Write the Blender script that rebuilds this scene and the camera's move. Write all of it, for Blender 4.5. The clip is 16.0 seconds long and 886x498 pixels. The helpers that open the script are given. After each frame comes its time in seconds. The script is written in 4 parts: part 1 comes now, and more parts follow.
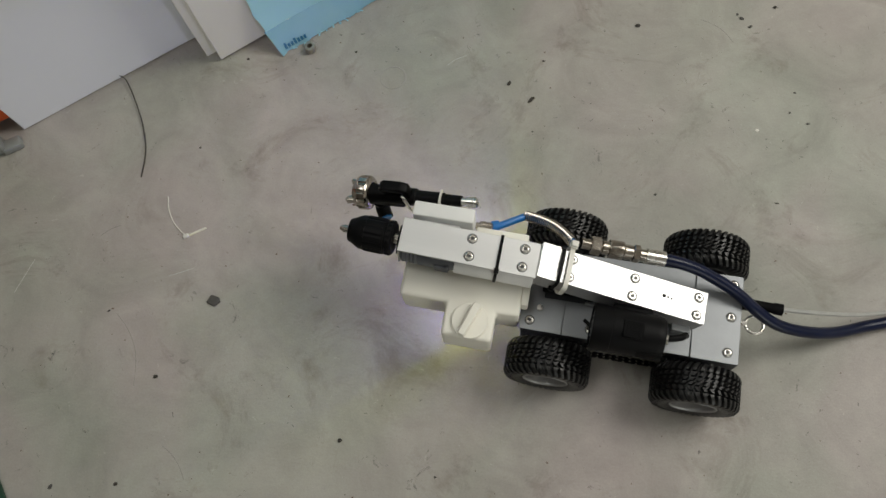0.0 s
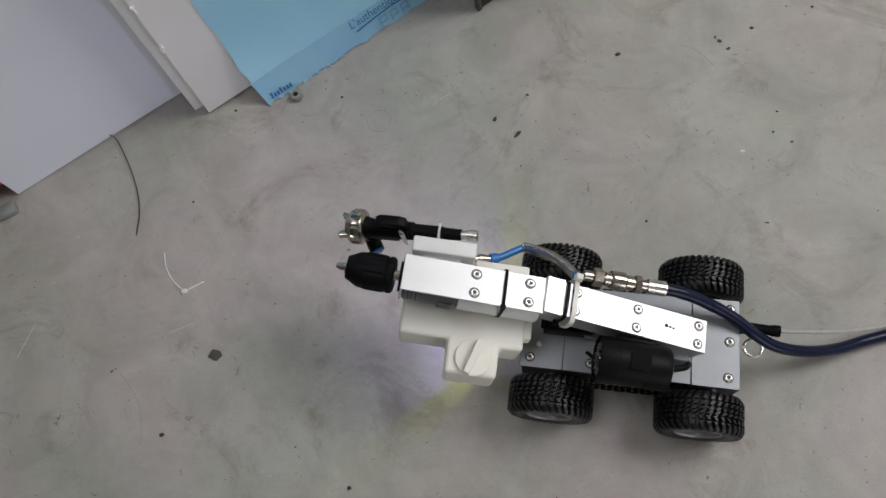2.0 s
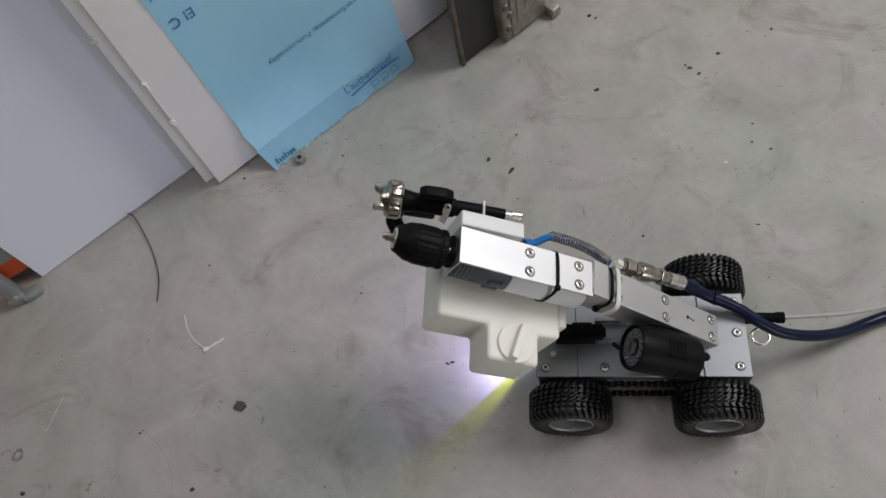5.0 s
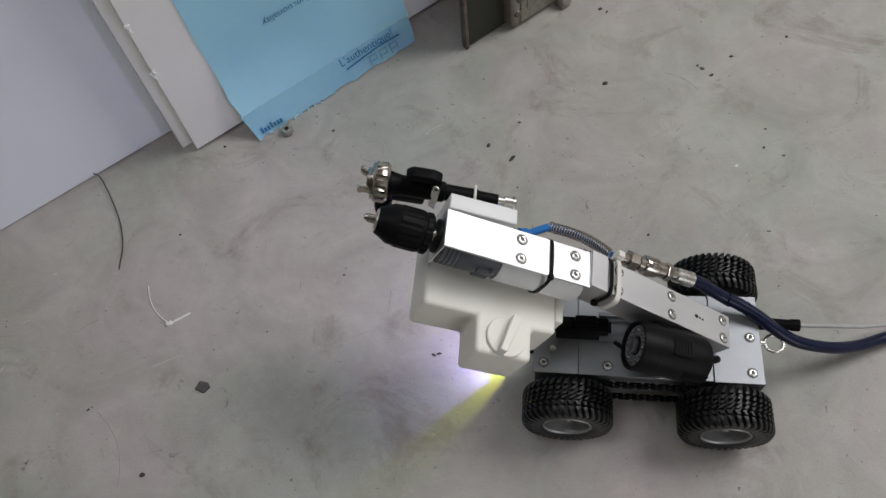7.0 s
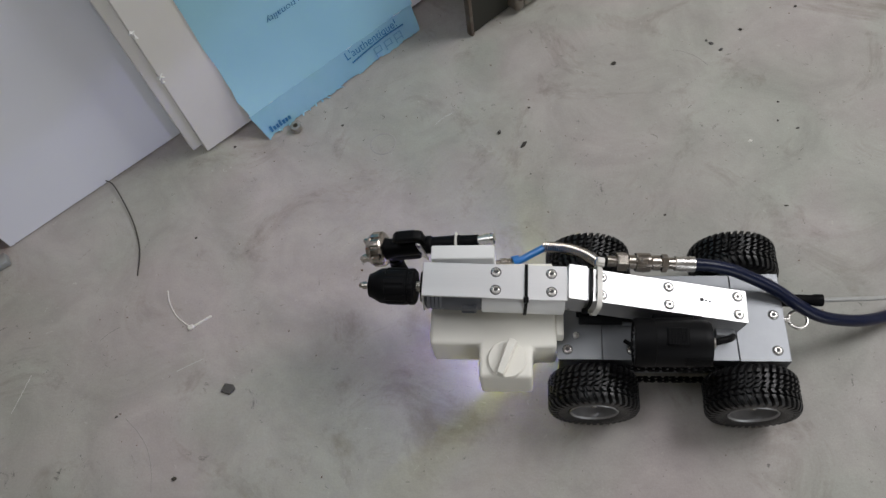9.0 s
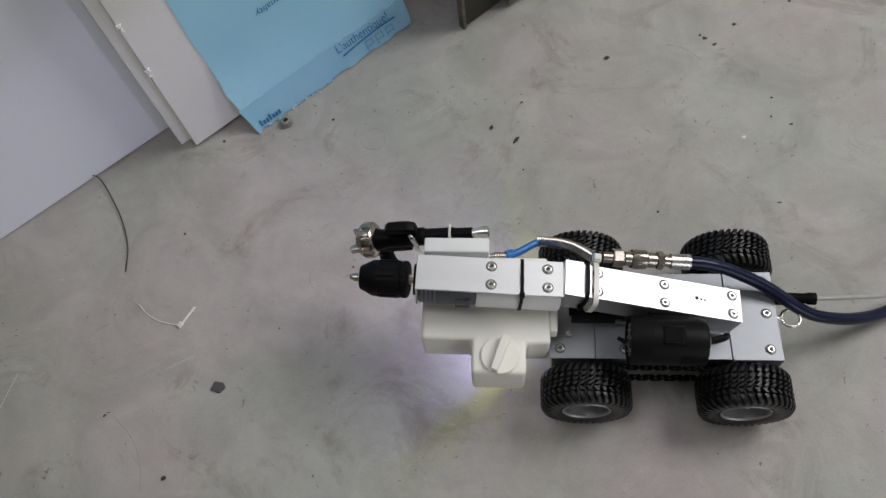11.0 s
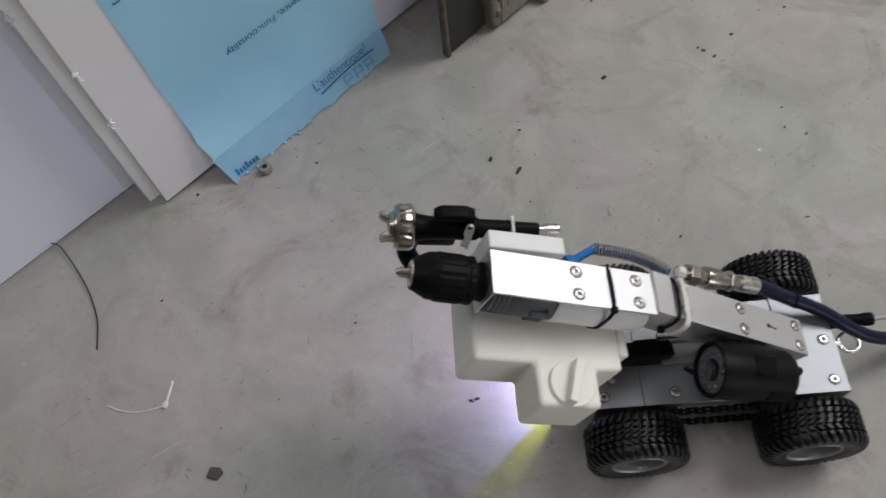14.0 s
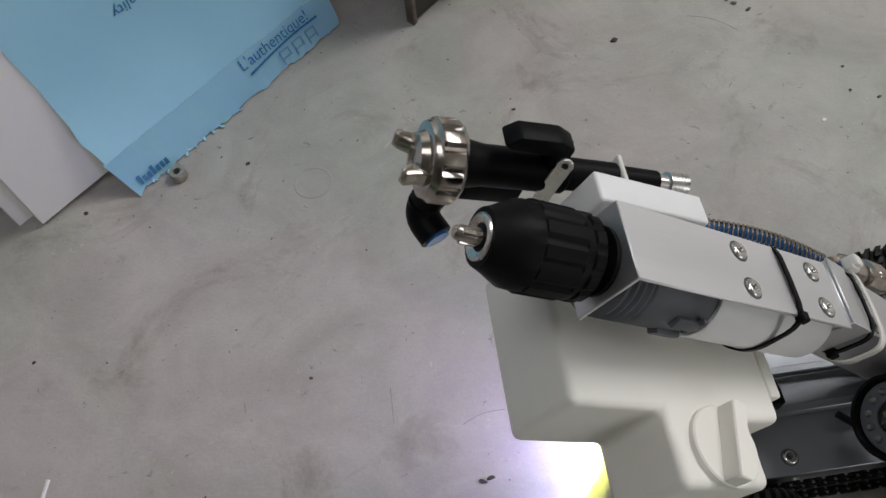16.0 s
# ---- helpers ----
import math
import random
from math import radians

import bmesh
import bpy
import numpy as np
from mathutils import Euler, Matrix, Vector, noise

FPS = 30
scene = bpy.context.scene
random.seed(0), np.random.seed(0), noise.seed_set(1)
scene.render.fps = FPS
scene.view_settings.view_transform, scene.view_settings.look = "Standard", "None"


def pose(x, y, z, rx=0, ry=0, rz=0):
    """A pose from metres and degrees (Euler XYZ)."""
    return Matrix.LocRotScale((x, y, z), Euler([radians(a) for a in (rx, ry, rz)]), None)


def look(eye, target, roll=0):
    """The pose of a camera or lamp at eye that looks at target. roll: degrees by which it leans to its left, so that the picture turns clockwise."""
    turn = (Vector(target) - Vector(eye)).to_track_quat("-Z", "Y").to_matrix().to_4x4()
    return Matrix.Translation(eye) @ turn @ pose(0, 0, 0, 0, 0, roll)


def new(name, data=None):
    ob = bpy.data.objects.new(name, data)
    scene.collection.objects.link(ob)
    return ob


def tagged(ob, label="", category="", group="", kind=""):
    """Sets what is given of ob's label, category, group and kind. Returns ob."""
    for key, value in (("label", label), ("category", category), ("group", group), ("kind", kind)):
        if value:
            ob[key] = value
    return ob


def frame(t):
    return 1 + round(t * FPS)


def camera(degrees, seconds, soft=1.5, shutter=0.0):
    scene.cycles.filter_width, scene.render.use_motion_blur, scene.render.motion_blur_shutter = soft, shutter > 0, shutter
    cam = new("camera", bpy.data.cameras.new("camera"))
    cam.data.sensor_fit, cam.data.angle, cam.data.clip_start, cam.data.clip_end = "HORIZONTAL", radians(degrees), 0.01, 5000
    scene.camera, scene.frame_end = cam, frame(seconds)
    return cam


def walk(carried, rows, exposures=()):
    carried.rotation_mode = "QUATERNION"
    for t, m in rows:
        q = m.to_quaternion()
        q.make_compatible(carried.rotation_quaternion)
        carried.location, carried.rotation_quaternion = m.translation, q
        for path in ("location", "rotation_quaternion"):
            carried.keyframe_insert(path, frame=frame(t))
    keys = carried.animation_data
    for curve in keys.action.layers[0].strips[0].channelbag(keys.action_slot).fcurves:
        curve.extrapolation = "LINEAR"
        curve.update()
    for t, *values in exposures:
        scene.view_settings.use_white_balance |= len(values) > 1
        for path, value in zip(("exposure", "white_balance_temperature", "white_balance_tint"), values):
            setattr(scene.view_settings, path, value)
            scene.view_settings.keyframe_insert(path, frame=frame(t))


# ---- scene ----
cam = camera(61.0, 16.0, soft=1.5, shutter=0.3)
# seconds, place in metres, turn in degrees
PATH = [
    (0, -0.0346, -0.2408, 0.8931, 20.15, 4.99, 11.18),
    (0.5, -0.0402, -0.2466, 0.8814, 20.87, 4.44, 9.88),
    (1, -0.0419, -0.2293, 0.8894, 21.20, 4.92, 8.39),
    (1.5, -0.0276, -0.2138, 0.9010, 20.96, 6.08, 6.55),
    (2, -0.0334, -0.2146, 0.9096, 21.04, 6.19, 7.68),
    (2.5, -0.0519, -0.2117, 0.8900, 20.62, 4.27, 7.89),
    (3, -0.0779, -0.2128, 0.8982, 21.25, 7.26, 4.02),
    (3.5, -0.0316, -0.2541, 0.9375, 23.74, 12.11, 1.73),
    (4, -0.0081, -0.2807, 0.9533, 25.20, 11.99, 1.35),
    (6.5, -0.0644, -0.3276, 0.8297, 30.52, 4.65, 5.11),
    (7, -0.0711, -0.3225, 0.8318, 29.99, 4.60, 5.07),
    (7.5, -0.0714, -0.3162, 0.8334, 29.23, 4.87, 4.33),
    (8, -0.0803, -0.3090, 0.8377, 28.77, 5.88, 3.31),
    (8.5, -0.0785, -0.3101, 0.8385, 28.58, 6.31, 2.96),
    (9, -0.0837, -0.3124, 0.8375, 28.38, 6.45, 2.83),
    (9.5, -0.0860, -0.3133, 0.8329, 27.88, 6.07, 3.15),
    (12, -0.0858, -0.2807, 0.8379, 27.18, 6.22, 0.73),
    (12.5, -0.0924, -0.2698, 0.8396, 26.14, 6.94, -0.67),
    (13, -0.1016, -0.2670, 0.8432, 25.38, 7.17, -1.31),
    (13.5, -0.1012, -0.2631, 0.8452, 25.97, 7.10, -1.54),
    (14, -0.1541, -0.2491, 0.7730, 29.59, 5.02, -3.02),
    (14.5, -0.2350, -0.2028, 0.6759, 29.69, 5.78, -7.94),
    (15, -0.2176, -0.1576, 0.6209, 29.14, 6.41, -10.06),
    (15.5, -0.2035, -0.1372, 0.5893, 30.58, 4.23, -8.23),
    (16, -0.1943, -0.1341, 0.5695, 31.13, 3.28, -7.58),
]
EXPOSURES = [
    (0.0, 0.0, 7050, 4), (0.8, 0.0, 6950, 6), (1.8, 0.0, 6550, 9), (3.0, 0.0, 6450, 9), (9.0, 0.06, 6450, 10), (16.0, 0.0, 6450, 10),
]
walk(cam, [(t, pose(x, y, z, rx, ry, rz)) for t, x, y, z, rx, ry, rz in PATH], EXPOSURES)

# arm's lift in degrees about its hinge
ARM_LIFT = [
    (0, 1.98),
    (0.5, 2.04),
    (1, 1.81),
    (1.5, 5.59),
    (2, 8.93),
    (2.5, 12.22),
    (3, 15.67),
    (3.5, 19.45),
    (4, 22.13),
    (4.2, 22.5),
    (5.45, 32.5),
    (6.3, 30.2),
    (6.5, 28.07),
    (7, 23.06),
    (7.5, 18.15),
    (8, 12.75),
    (8.5, 6.80),
    (9, 0.00),
    (9.5, -1.68),
    (9.7, -1.9),
    (10.4, -0.8),
    (11.8, 8.3),
    (12, 9.59),
    (12.5, 12.64),
    (13, 16.20),
    (13.5, 19.26),
    (14, 21.87),
    (14.5, 25.31),
    (15, 30.04),
    (15.5, 31.48),
    (16, 31.20),
]
HX, HZ = 0.1079, 0.0862     # hinge of the arm

# ---- light ----
world = bpy.data.worlds.new("sky")
scene.world = world
world.use_nodes = True
wn = world.node_tree.nodes
sky = wn.new("ShaderNodeTexSky")
sky.sky_type, sky.sun_disc, sky.sun_elevation, sky.sun_rotation = "NISHITA", False, radians(40), radians(20)
world.node_tree.links.new(sky.outputs[0], wn["Background"].inputs[0])
wn["Background"].inputs[1].default_value = 0.08


def area_lamp(name, at, target, sx, sy, watts, colour):
    d = bpy.data.lights.new(name, "AREA")
    d.shape, d.size, d.size_y, d.energy, d.color = "RECTANGLE", sx, sy, watts, colour
    ob = new(name, d)
    ob.matrix_world = look(at, target)
    return ob


# daylight from an unseen overhead source, placed from the highlights on the metal
area_lamp("unseen_overhead_lamp", (2.70, 1.25, 3.12), (2.70, 1.25, 0), 2.8, 1.7, 134, (0.99, 0.975, 0.98))
# fill added overhead to lift the floor on the left
area_lamp("unseen_overhead_lamp", (-1.10, -0.15, 3.12), (-1.10, -0.15, 0), 1.4, 0.9, 17, (0.98, 0.98, 1.0))
# low fill added out of view to brighten the upright boards
area_lamp("board_fill_lamp", (3.5, -5.1, 1.5), (3.5, 0, 1.5), 2.8, 2.8, 70, (0.98, 0.98, 1.0))


def spot(name, at, target, watts, half, blend, colour, size=0.004):
    d = bpy.data.lights.new(name, "SPOT")
    d.energy, d.spot_size, d.spot_blend, d.color, d.shadow_soft_size = watts, radians(2 * half), blend, colour, size
    ob = new(name, d)
    ob.matrix_world = look(at, target)
    return ob


# the robot's front headlight: cool beam with a yellow fringe
spot("headlight_beam", (-0.074, 0.012, 0.036), (-0.174, 0.045, 0.018), 1.15, 61, 0.12, (0.26, 0.25, 1.0))
spot("headlight_fringe", (-0.074, 0.012, 0.036), (-0.174, 0.045, 0.018), 0.42, 76, 0.2, (0.9, 0.95, 0.16))


# ---- materials ----
def material(name, colour, rough=0.5, metal=0.0, colour2=None, scale=40.0, bump=0.0, bump_scale=200.0, spread=0.5, rough2=None, coat=0.0, stretch=None, spec=0.5):
    """A surface with two scales of colour change and a fine relief."""
    m = bpy.data.materials.new(name)
    m.use_nodes = True
    n, l = m.node_tree.nodes, m.node_tree.links
    b = n["Principled BSDF"]
    b.inputs["Metallic"].default_value = metal
    b.inputs["Roughness"].default_value = rough
    b.inputs["Coat Weight"].default_value = coat
    b.inputs["Specular IOR Level"].default_value = spec
    co = n.new("ShaderNodeTexCoord")
    mp = n.new("ShaderNodeMapping")
    l.new(co.outputs["Object"], mp.inputs[0])
    if stretch:
        mp.inputs["Scale"].default_value = stretch
    t1 = n.new("ShaderNodeTexNoise")
    t1.inputs["Scale"].default_value, t1.inputs["Detail"].default_value = scale, 6
    l.new(mp.outputs[0], t1.inputs["Vector"])
    ramp = n.new("ShaderNodeValToRGB")
    c2 = colour2 or tuple(c * 0.8 for c in colour)
    ramp.color_ramp.elements[0].position, ramp.color_ramp.elements[0].color = 0.5 - spread / 2, (*c2, 1)
    ramp.color_ramp.elements[1].position, ramp.color_ramp.elements[1].color = 0.5 + spread / 2, (*colour, 1)
    l.new(t1.outputs[0], ramp.inputs[0])
    l.new(ramp.outputs[0], b.inputs["Base Color"])
    if rough2 is not None:
        mr = n.new("ShaderNodeMapRange")
        mr.inputs[3].default_value, mr.inputs[4].default_value = rough, rough2
        l.new(t1.outputs[0], mr.inputs[0])
        l.new(mr.outputs[0], b.inputs["Roughness"])
    if bump:
        t2 = n.new("ShaderNodeTexNoise")
        t2.inputs["Scale"].default_value, t2.inputs["Detail"].default_value = bump_scale, 4
        l.new(mp.outputs[0], t2.inputs["Vector"])
        bp = n.new("ShaderNodeBump")
        bp.inputs["Strength"].default_value, bp.inputs["Distance"].default_value = bump, 0.001
        l.new(t2.outputs[0], bp.inputs["Height"])
        l.new(bp.outputs[0], b.inputs["Normal"])
    return m


def concrete_material():
    """Trowelled grey concrete: clouds, dark stains, pale scuffs, fine grain."""
    m = bpy.data.materials.new("concrete")
    m.use_nodes = True
    n, l = m.node_tree.nodes, m.node_tree.links
    b = n["Principled BSDF"]
    co = n.new("ShaderNodeTexCoord")

    def noise_tex(scale, detail, rough=0.55, distort=0.0):
        t = n.new("ShaderNodeTexNoise")
        t.inputs["Scale"].default_value, t.inputs["Detail"].default_value = scale, detail
        t.inputs["Roughness"].default_value, t.inputs["Distortion"].default_value = rough, distort
        l.new(co.outputs["Object"], t.inputs["Vector"])
        return t.outputs[0]

    def ramp(src, *stops):
        r = n.new("ShaderNodeValToRGB")
        e = r.color_ramp.elements
        while len(e) < len(stops):
            e.new(0.5)
        for el, (p, c) in zip(e, stops):
            el.position, el.color = p, (*c, 1) if isinstance(c, tuple) else (c, c, c, 1)
        l.new(src, r.inputs[0])
        return r.outputs[0]

    def mul(a, c, fac=1.0, mode="MULTIPLY"):
        x = n.new("ShaderNodeMix")
        x.data_type, x.blend_type = "RGBA", mode
        x.inputs[0].default_value = fac
        l.new(a, x.inputs[6])
        l.new(c, x.inputs[7])
        return x.outputs[2]

    base = ramp(noise_tex(2.2, 8, 0.6, 0.4), (0.3, (0.328, 0.325, 0.302)), (0.7, (0.412, 0.388, 0.370)))
    base = mul(base, ramp(noise_tex(9.0, 8, 0.65, 0.8), (0.30, (0.80, 0.785, 0.77)), (0.64, (1.05, 1.04, 1.03))))
    base = mul(base, ramp(noise_tex(38.0, 6, 0.7), (0.3, 0.94), (0.58, 1.01)))
    base = mul(base, ramp(noise_tex(420.0, 3, 0.7), (0.25, 0.93), (0.62, 1.03)))
    base = mul(base, ramp(noise_tex(26.0, 9, 0.75, 1.5), (0.31, 0.45), (0.375, 1.0)))
    base = mul(base, ramp(noise_tex(4.5, 3, 0.5, 0.6), (0.36, (0.95, 1.0, 0.945)), (0.64, (1.04, 0.985, 1.0))))
    base = mul(base, ramp(noise_tex(6.5, 7, 0.7, 1.2), (0.33, (0.74, 0.71, 0.68)), (0.45, (1.0, 1.0, 1.0))))
    base = mul(base, ramp(noise_tex(70.0, 4, 0.6, 2.0), (0.275, 0.42), (0.30, 1.0)))
    base = mul(base, ramp(noise_tex(95.0, 3, 0.6, 1.0), (0.70, 1.0), (0.74, 1.22)))
    l.new(base, b.inputs["Base Color"])
    rr = n.new("ShaderNodeMapRange")
    rr.inputs[3].default_value, rr.inputs[4].default_value = 0.45, 0.75
    l.new(noise_tex(14.0, 5), rr.inputs[0])
    l.new(rr.outputs[0], b.inputs["Roughness"])
    bp = n.new("ShaderNodeBump")
    bp.inputs["Strength"].default_value, bp.inputs["Distance"].default_value = 0.25, 0.0015
    l.new(noise_tex(260.0, 6, 0.7), bp.inputs["Height"])
    l.new(bp.outputs[0], b.inputs["Normal"])
    return m


CONCRETE = concrete_material()
PLASTER = material("plaster", (0.48, 0.465, 0.435), 0.85, colour2=(0.40, 0.385, 0.36), scale=3, bump=0.3)
ALU = material("brushed_aluminium", (0.72, 0.715, 0.715), 0.38, 1.0, (0.60, 0.60, 0.605), scale=30, rough2=0.54, bump=0.12, bump_scale=500, stretch=(0.06, 1, 1))
ALU_DULL = material("mill_aluminium", (0.345, 0.355, 0.37), 0.42, 1.0, (0.27, 0.28, 0.295), scale=26, rough2=0.58, bump=0.1, bump_scale=420)
STEEL = material("bright_steel", (0.78, 0.76, 0.72), 0.2, 1.0, (0.55, 0.53, 0.5), scale=90, rough2=0.35)
NICKEL = material("nickel_plate", (0.55, 0.505, 0.45), 0.14, 1.0, (0.36, 0.32, 0.28), scale=120, rough2=0.28)
RUBBER = material("tyre_rubber", (0.009, 0.009, 0.009), 0.36, 0, (0.005, 0.005, 0.0051), scale=60, rough2=0.5, bump=0.2, bump_scale=900, spec=0.5)
BLACK = material("black_plastic", (0.005, 0.005, 0.0055), 0.4, 0, (0.003, 0.003, 0.0035), scale=80, rough2=0.55, bump=0.08, bump_scale=900, spec=0.09)
BLACK_MATT = material("black_anodised", (0.0045, 0.0045, 0.005), 0.40, 0, (0.0035, 0.0035, 0.004), scale=70, rough2=0.55, spec=0.12)
GREY_PLASTIC = material("grey_plastic", (0.10, 0.105, 0.12), 0.45, 0, (0.07, 0.074, 0.085), scale=60, rough2=0.6)
TANK_WHITE = material("cream_printed_plastic", (0.85, 0.83, 0.75), 0.5, 0, (0.79, 0.765, 0.69), scale=14, rough2=0.62, bump=0.06, bump_scale=500)
TUBE_WHITE = material("white_plastic", (0.80, 0.80, 0.79), 0.4, 0, (0.72, 0.72, 0.71), scale=30, rough2=0.5)
NYLON = material("natural_nylon", (0.72, 0.70, 0.64), 0.35, 0, (0.62, 0.60, 0.55), scale=90)
NAVY = material("navy_rubber_hose", (0.004, 0.008, 0.032), 0.24, 0, (0.003, 0.006, 0.022), scale=90, rough2=0.36, spec=0.25)
BLUE_TUBE = material("blue_tube", (0.012, 0.16, 0.48), 0.3, 0, (0.01, 0.12, 0.36), scale=60)
GREY_CABLE = material("grey_cable", (0.38, 0.38, 0.36), 0.45, 0, (0.3, 0.3, 0.29), scale=80)
DARK = material("dark_gap", (0.01, 0.01, 0.01), 0.8)
LENS = material("dark_glass", (0.008, 0.008, 0.012), 0.05, 0, (0.006, 0.006, 0.008), coat=1.0)
LED_GLASS = material("led_lens", (0.16, 0.16, 0.16), 0.12, 0, (0.05, 0.05, 0.055), scale=300, coat=1.0)
WHITE_BOARD = material("white_laminate", (0.70, 0.715, 0.77), 0.42, 0, (0.66, 0.675, 0.73), scale=5, rough2=0.5, bump=0.03)
CREAM_BOARD = material("cream_laminate", (0.84, 0.825, 0.80), 0.35, 0, (0.74, 0.72, 0.67), scale=6, rough2=0.45, bump=0.03)
BOARD_EDGE = material("board_edge", (0.56, 0.53, 0.46), 0.7, 0, (0.42, 0.4, 0.35), scale=40, bump=0.3, bump_scale=300)
BLUE_FILM = material("blue_protective_film", (0.30, 0.555, 0.665), 0.40, 0, (0.255, 0.50, 0.625), scale=5, rough2=0.52, bump=0.05, bump_scale=22)
# flap of the same film, its darker look put into the colour
BLUE_FLAP = material("loose_darker_film", (0.18, 0.37, 0.49), 0.40, 0, (0.22, 0.41, 0.51), scale=18, rough2=0.5, bump=0.25, bump_scale=60)
BLUE_INK = material("blue_ink", (0.008, 0.14, 0.31), 0.4)
PALE_INK = material("pale_blue_ink", (0.12, 0.30, 0.45), 0.4)
OLIVE = material("dark_painted_steel", (0.022, 0.022, 0.017), 0.5, 0, (0.012, 0.012, 0.01), scale=12, rough2=0.7)
BARE_EDGE = material("worn_steel_edge", (0.20, 0.18, 0.16), 0.5, 0.6, (0.09, 0.05, 0.035), scale=60)
RUSTY = material("rusty_zinc", (0.36, 0.36, 0.34), 0.45, 0.6, (0.12, 0.07, 0.05), scale=28, rough2=0.7)
ORANGE = material("orange_paint", (0.62, 0.10, 0.02), 0.4, 0, (0.5, 0.075, 0.015), scale=9, rough2=0.55)
GREY_FRAME = material("grey_frame", (0.30, 0.31, 0.30), 0.5, 0.2, (0.24, 0.25, 0.24), scale=20)
DARK_GREEN = material("dark_green_paint", (0.008, 0.06, 0.032), 0.42, 0, (0.006, 0.045, 0.024), scale=15)
MID_GREEN = material("green_paint", (0.05, 0.16, 0.09), 0.45, 0, (0.04, 0.13, 0.075), scale=15)
STONE = material("dark_chip", (0.085, 0.08, 0.075), 0.7, 0, (0.05, 0.048, 0.045), scale=200, bump=0.5)
BIT_DARK = material("dark_crumb", (0.05, 0.042, 0.035), 0.7, 0, (0.025, 0.02, 0.017), scale=300)
BIT_RUST = material("rust_crumb", (0.13, 0.07, 0.035), 0.8, 0, (0.07, 0.035, 0.02), scale=300)
GREY_NUT = material("dull_galvanised", (0.42, 0.40, 0.36), 0.42, 0.8, (0.26, 0.24, 0.2), scale=150, rough2=0.6)
GLOW = bpy.data.materials.new("headlight_glow")
GLOW.use_nodes = True
GLOW.node_tree.nodes["Principled BSDF"].inputs["Emission Color"].default_value = (0.85, 0.88, 1, 1)
GLOW.node_tree.nodes["Principled BSDF"].inputs["Emission Strength"].default_value = 12


# ---- mesh helpers ----
def box(bm, x0, x1, y0, y1, z0, z1, m=None, bevel=0.0, segs=2):
    """A bevelled box between the given planes, turned by m."""
    b2 = bmesh.new()
    bmesh.ops.create_cube(b2, size=1)
    for v in b2.verts:
        v.co = Vector((x0 + (v.co.x + 0.5) * (x1 - x0), y0 + (v.co.y + 0.5) * (y1 - y0), z0 + (v.co.z + 0.5) * (z1 - z0)))
    if bevel:
        bmesh.ops.bevel(b2, geom=b2.edges[:], offset=bevel, segments=segs, affect="EDGES", profile=0.5)
    join(bm, b2, m)


def join(bm, b2, m=None):
    if m is not None:
        b2.transform(m)
    tmp = bpy.data.meshes.new("tmp")
    b2.to_mesh(tmp)
    b2.free()
    bm.from_mesh(tmp)
    bpy.data.meshes.remove(tmp)


def lathe(bm, profile, m, n=32, cap=True):
    """Turns (distance along, radius) pairs round the local x axis."""
    b2 = bmesh.new()
    rings = []
    for a, r in profile:
        if r < 1e-6:
            rings.append([b2.verts.new((a, 0, 0))])
        else:
            rings.append([b2.verts.new((a, r * math.cos(2 * math.pi * i / n), r * math.sin(2 * math.pi * i / n))) for i in range(n)])
    for p, q in zip(rings, rings[1:]):
        for i in range(n):
            j = (i + 1) % n
            if len(p) == 1 and len(q) > 1:
                b2.faces.new((p[0], q[j], q[i]))
            elif len(q) == 1 and len(p) > 1:
                b2.faces.new((p[i], p[j], q[0]))
            elif len(p) > 1:
                b2.faces.new((p[i], p[j], q[j], q[i]))
    if cap:
        for ring in (rings[0], rings[-1]):
            if len(ring) > 2:
                b2.faces.new(ring)
    bmesh.ops.recalc_face_normals(b2, faces=b2.faces[:])
    join(bm, b2, m)


def along(a, b):
    """The pose whose local x axis runs from a to b."""
    d = (Vector(b) - Vector(a)).normalized()
    return Matrix.Translation(a) @ d.to_track_quat("X", "Z").to_matrix().to_4x4()


def rod(bm, a, b, r, n=20, r2=None):
    length = (Vector(b) - Vector(a)).length
    lathe(bm, [(0, 0), (0, r), (length, r if r2 is None else r2), (length, 0)], along(a, b), n, cap=False)


def tube(bm, pts, r, n=14, sub=6, ripple=0.0, ripples=0):
    """A round tube on a smooth curve through the points."""
    P = [Vector(p) for p in pts]
    P = [P[0] * 2 - P[1]] + P + [P[-1] * 2 - P[-2]]
    line = []
    for i in range(1, len(P) - 2):
        for k in range(sub):
            u = k / sub
            a, b, c, d = P[i - 1], P[i], P[i + 1], P[i + 2]
            line.append(0.5 * ((2 * b) + (c - a) * u + (2 * a - 5 * b + 4 * c - d) * u * u + (3 * b - a - 3 * c + d) * u ** 3))
    line.append(P[-2])
    up = Vector((0.05, 0.1, 1)).normalized()
    rings = []
    for i, p in enumerate(line):
        d = (line[min(i + 1, len(line) - 1)] - line[max(i - 1, 0)]).normalized()
        s = d.cross(up).normalized()
        t = s.cross(d)
        rr = r * (1 + ripple * math.cos(2 * math.pi * ripples * i / max(1, len(line) - 1)))
        rings.append([bm.verts.new(p + s * rr * math.cos(2 * math.pi * k / n) + t * rr * math.sin(2 * math.pi * k / n)) for k in range(n)])
    for p, q in zip(rings, rings[1:]):
        for k in range(n):
            bm.faces.new((p[k], p[(k + 1) % n], q[(k + 1) % n], q[k]))
    bm.faces.new(rings[0][::-1])
    bm.faces.new(rings[-1])
    return line


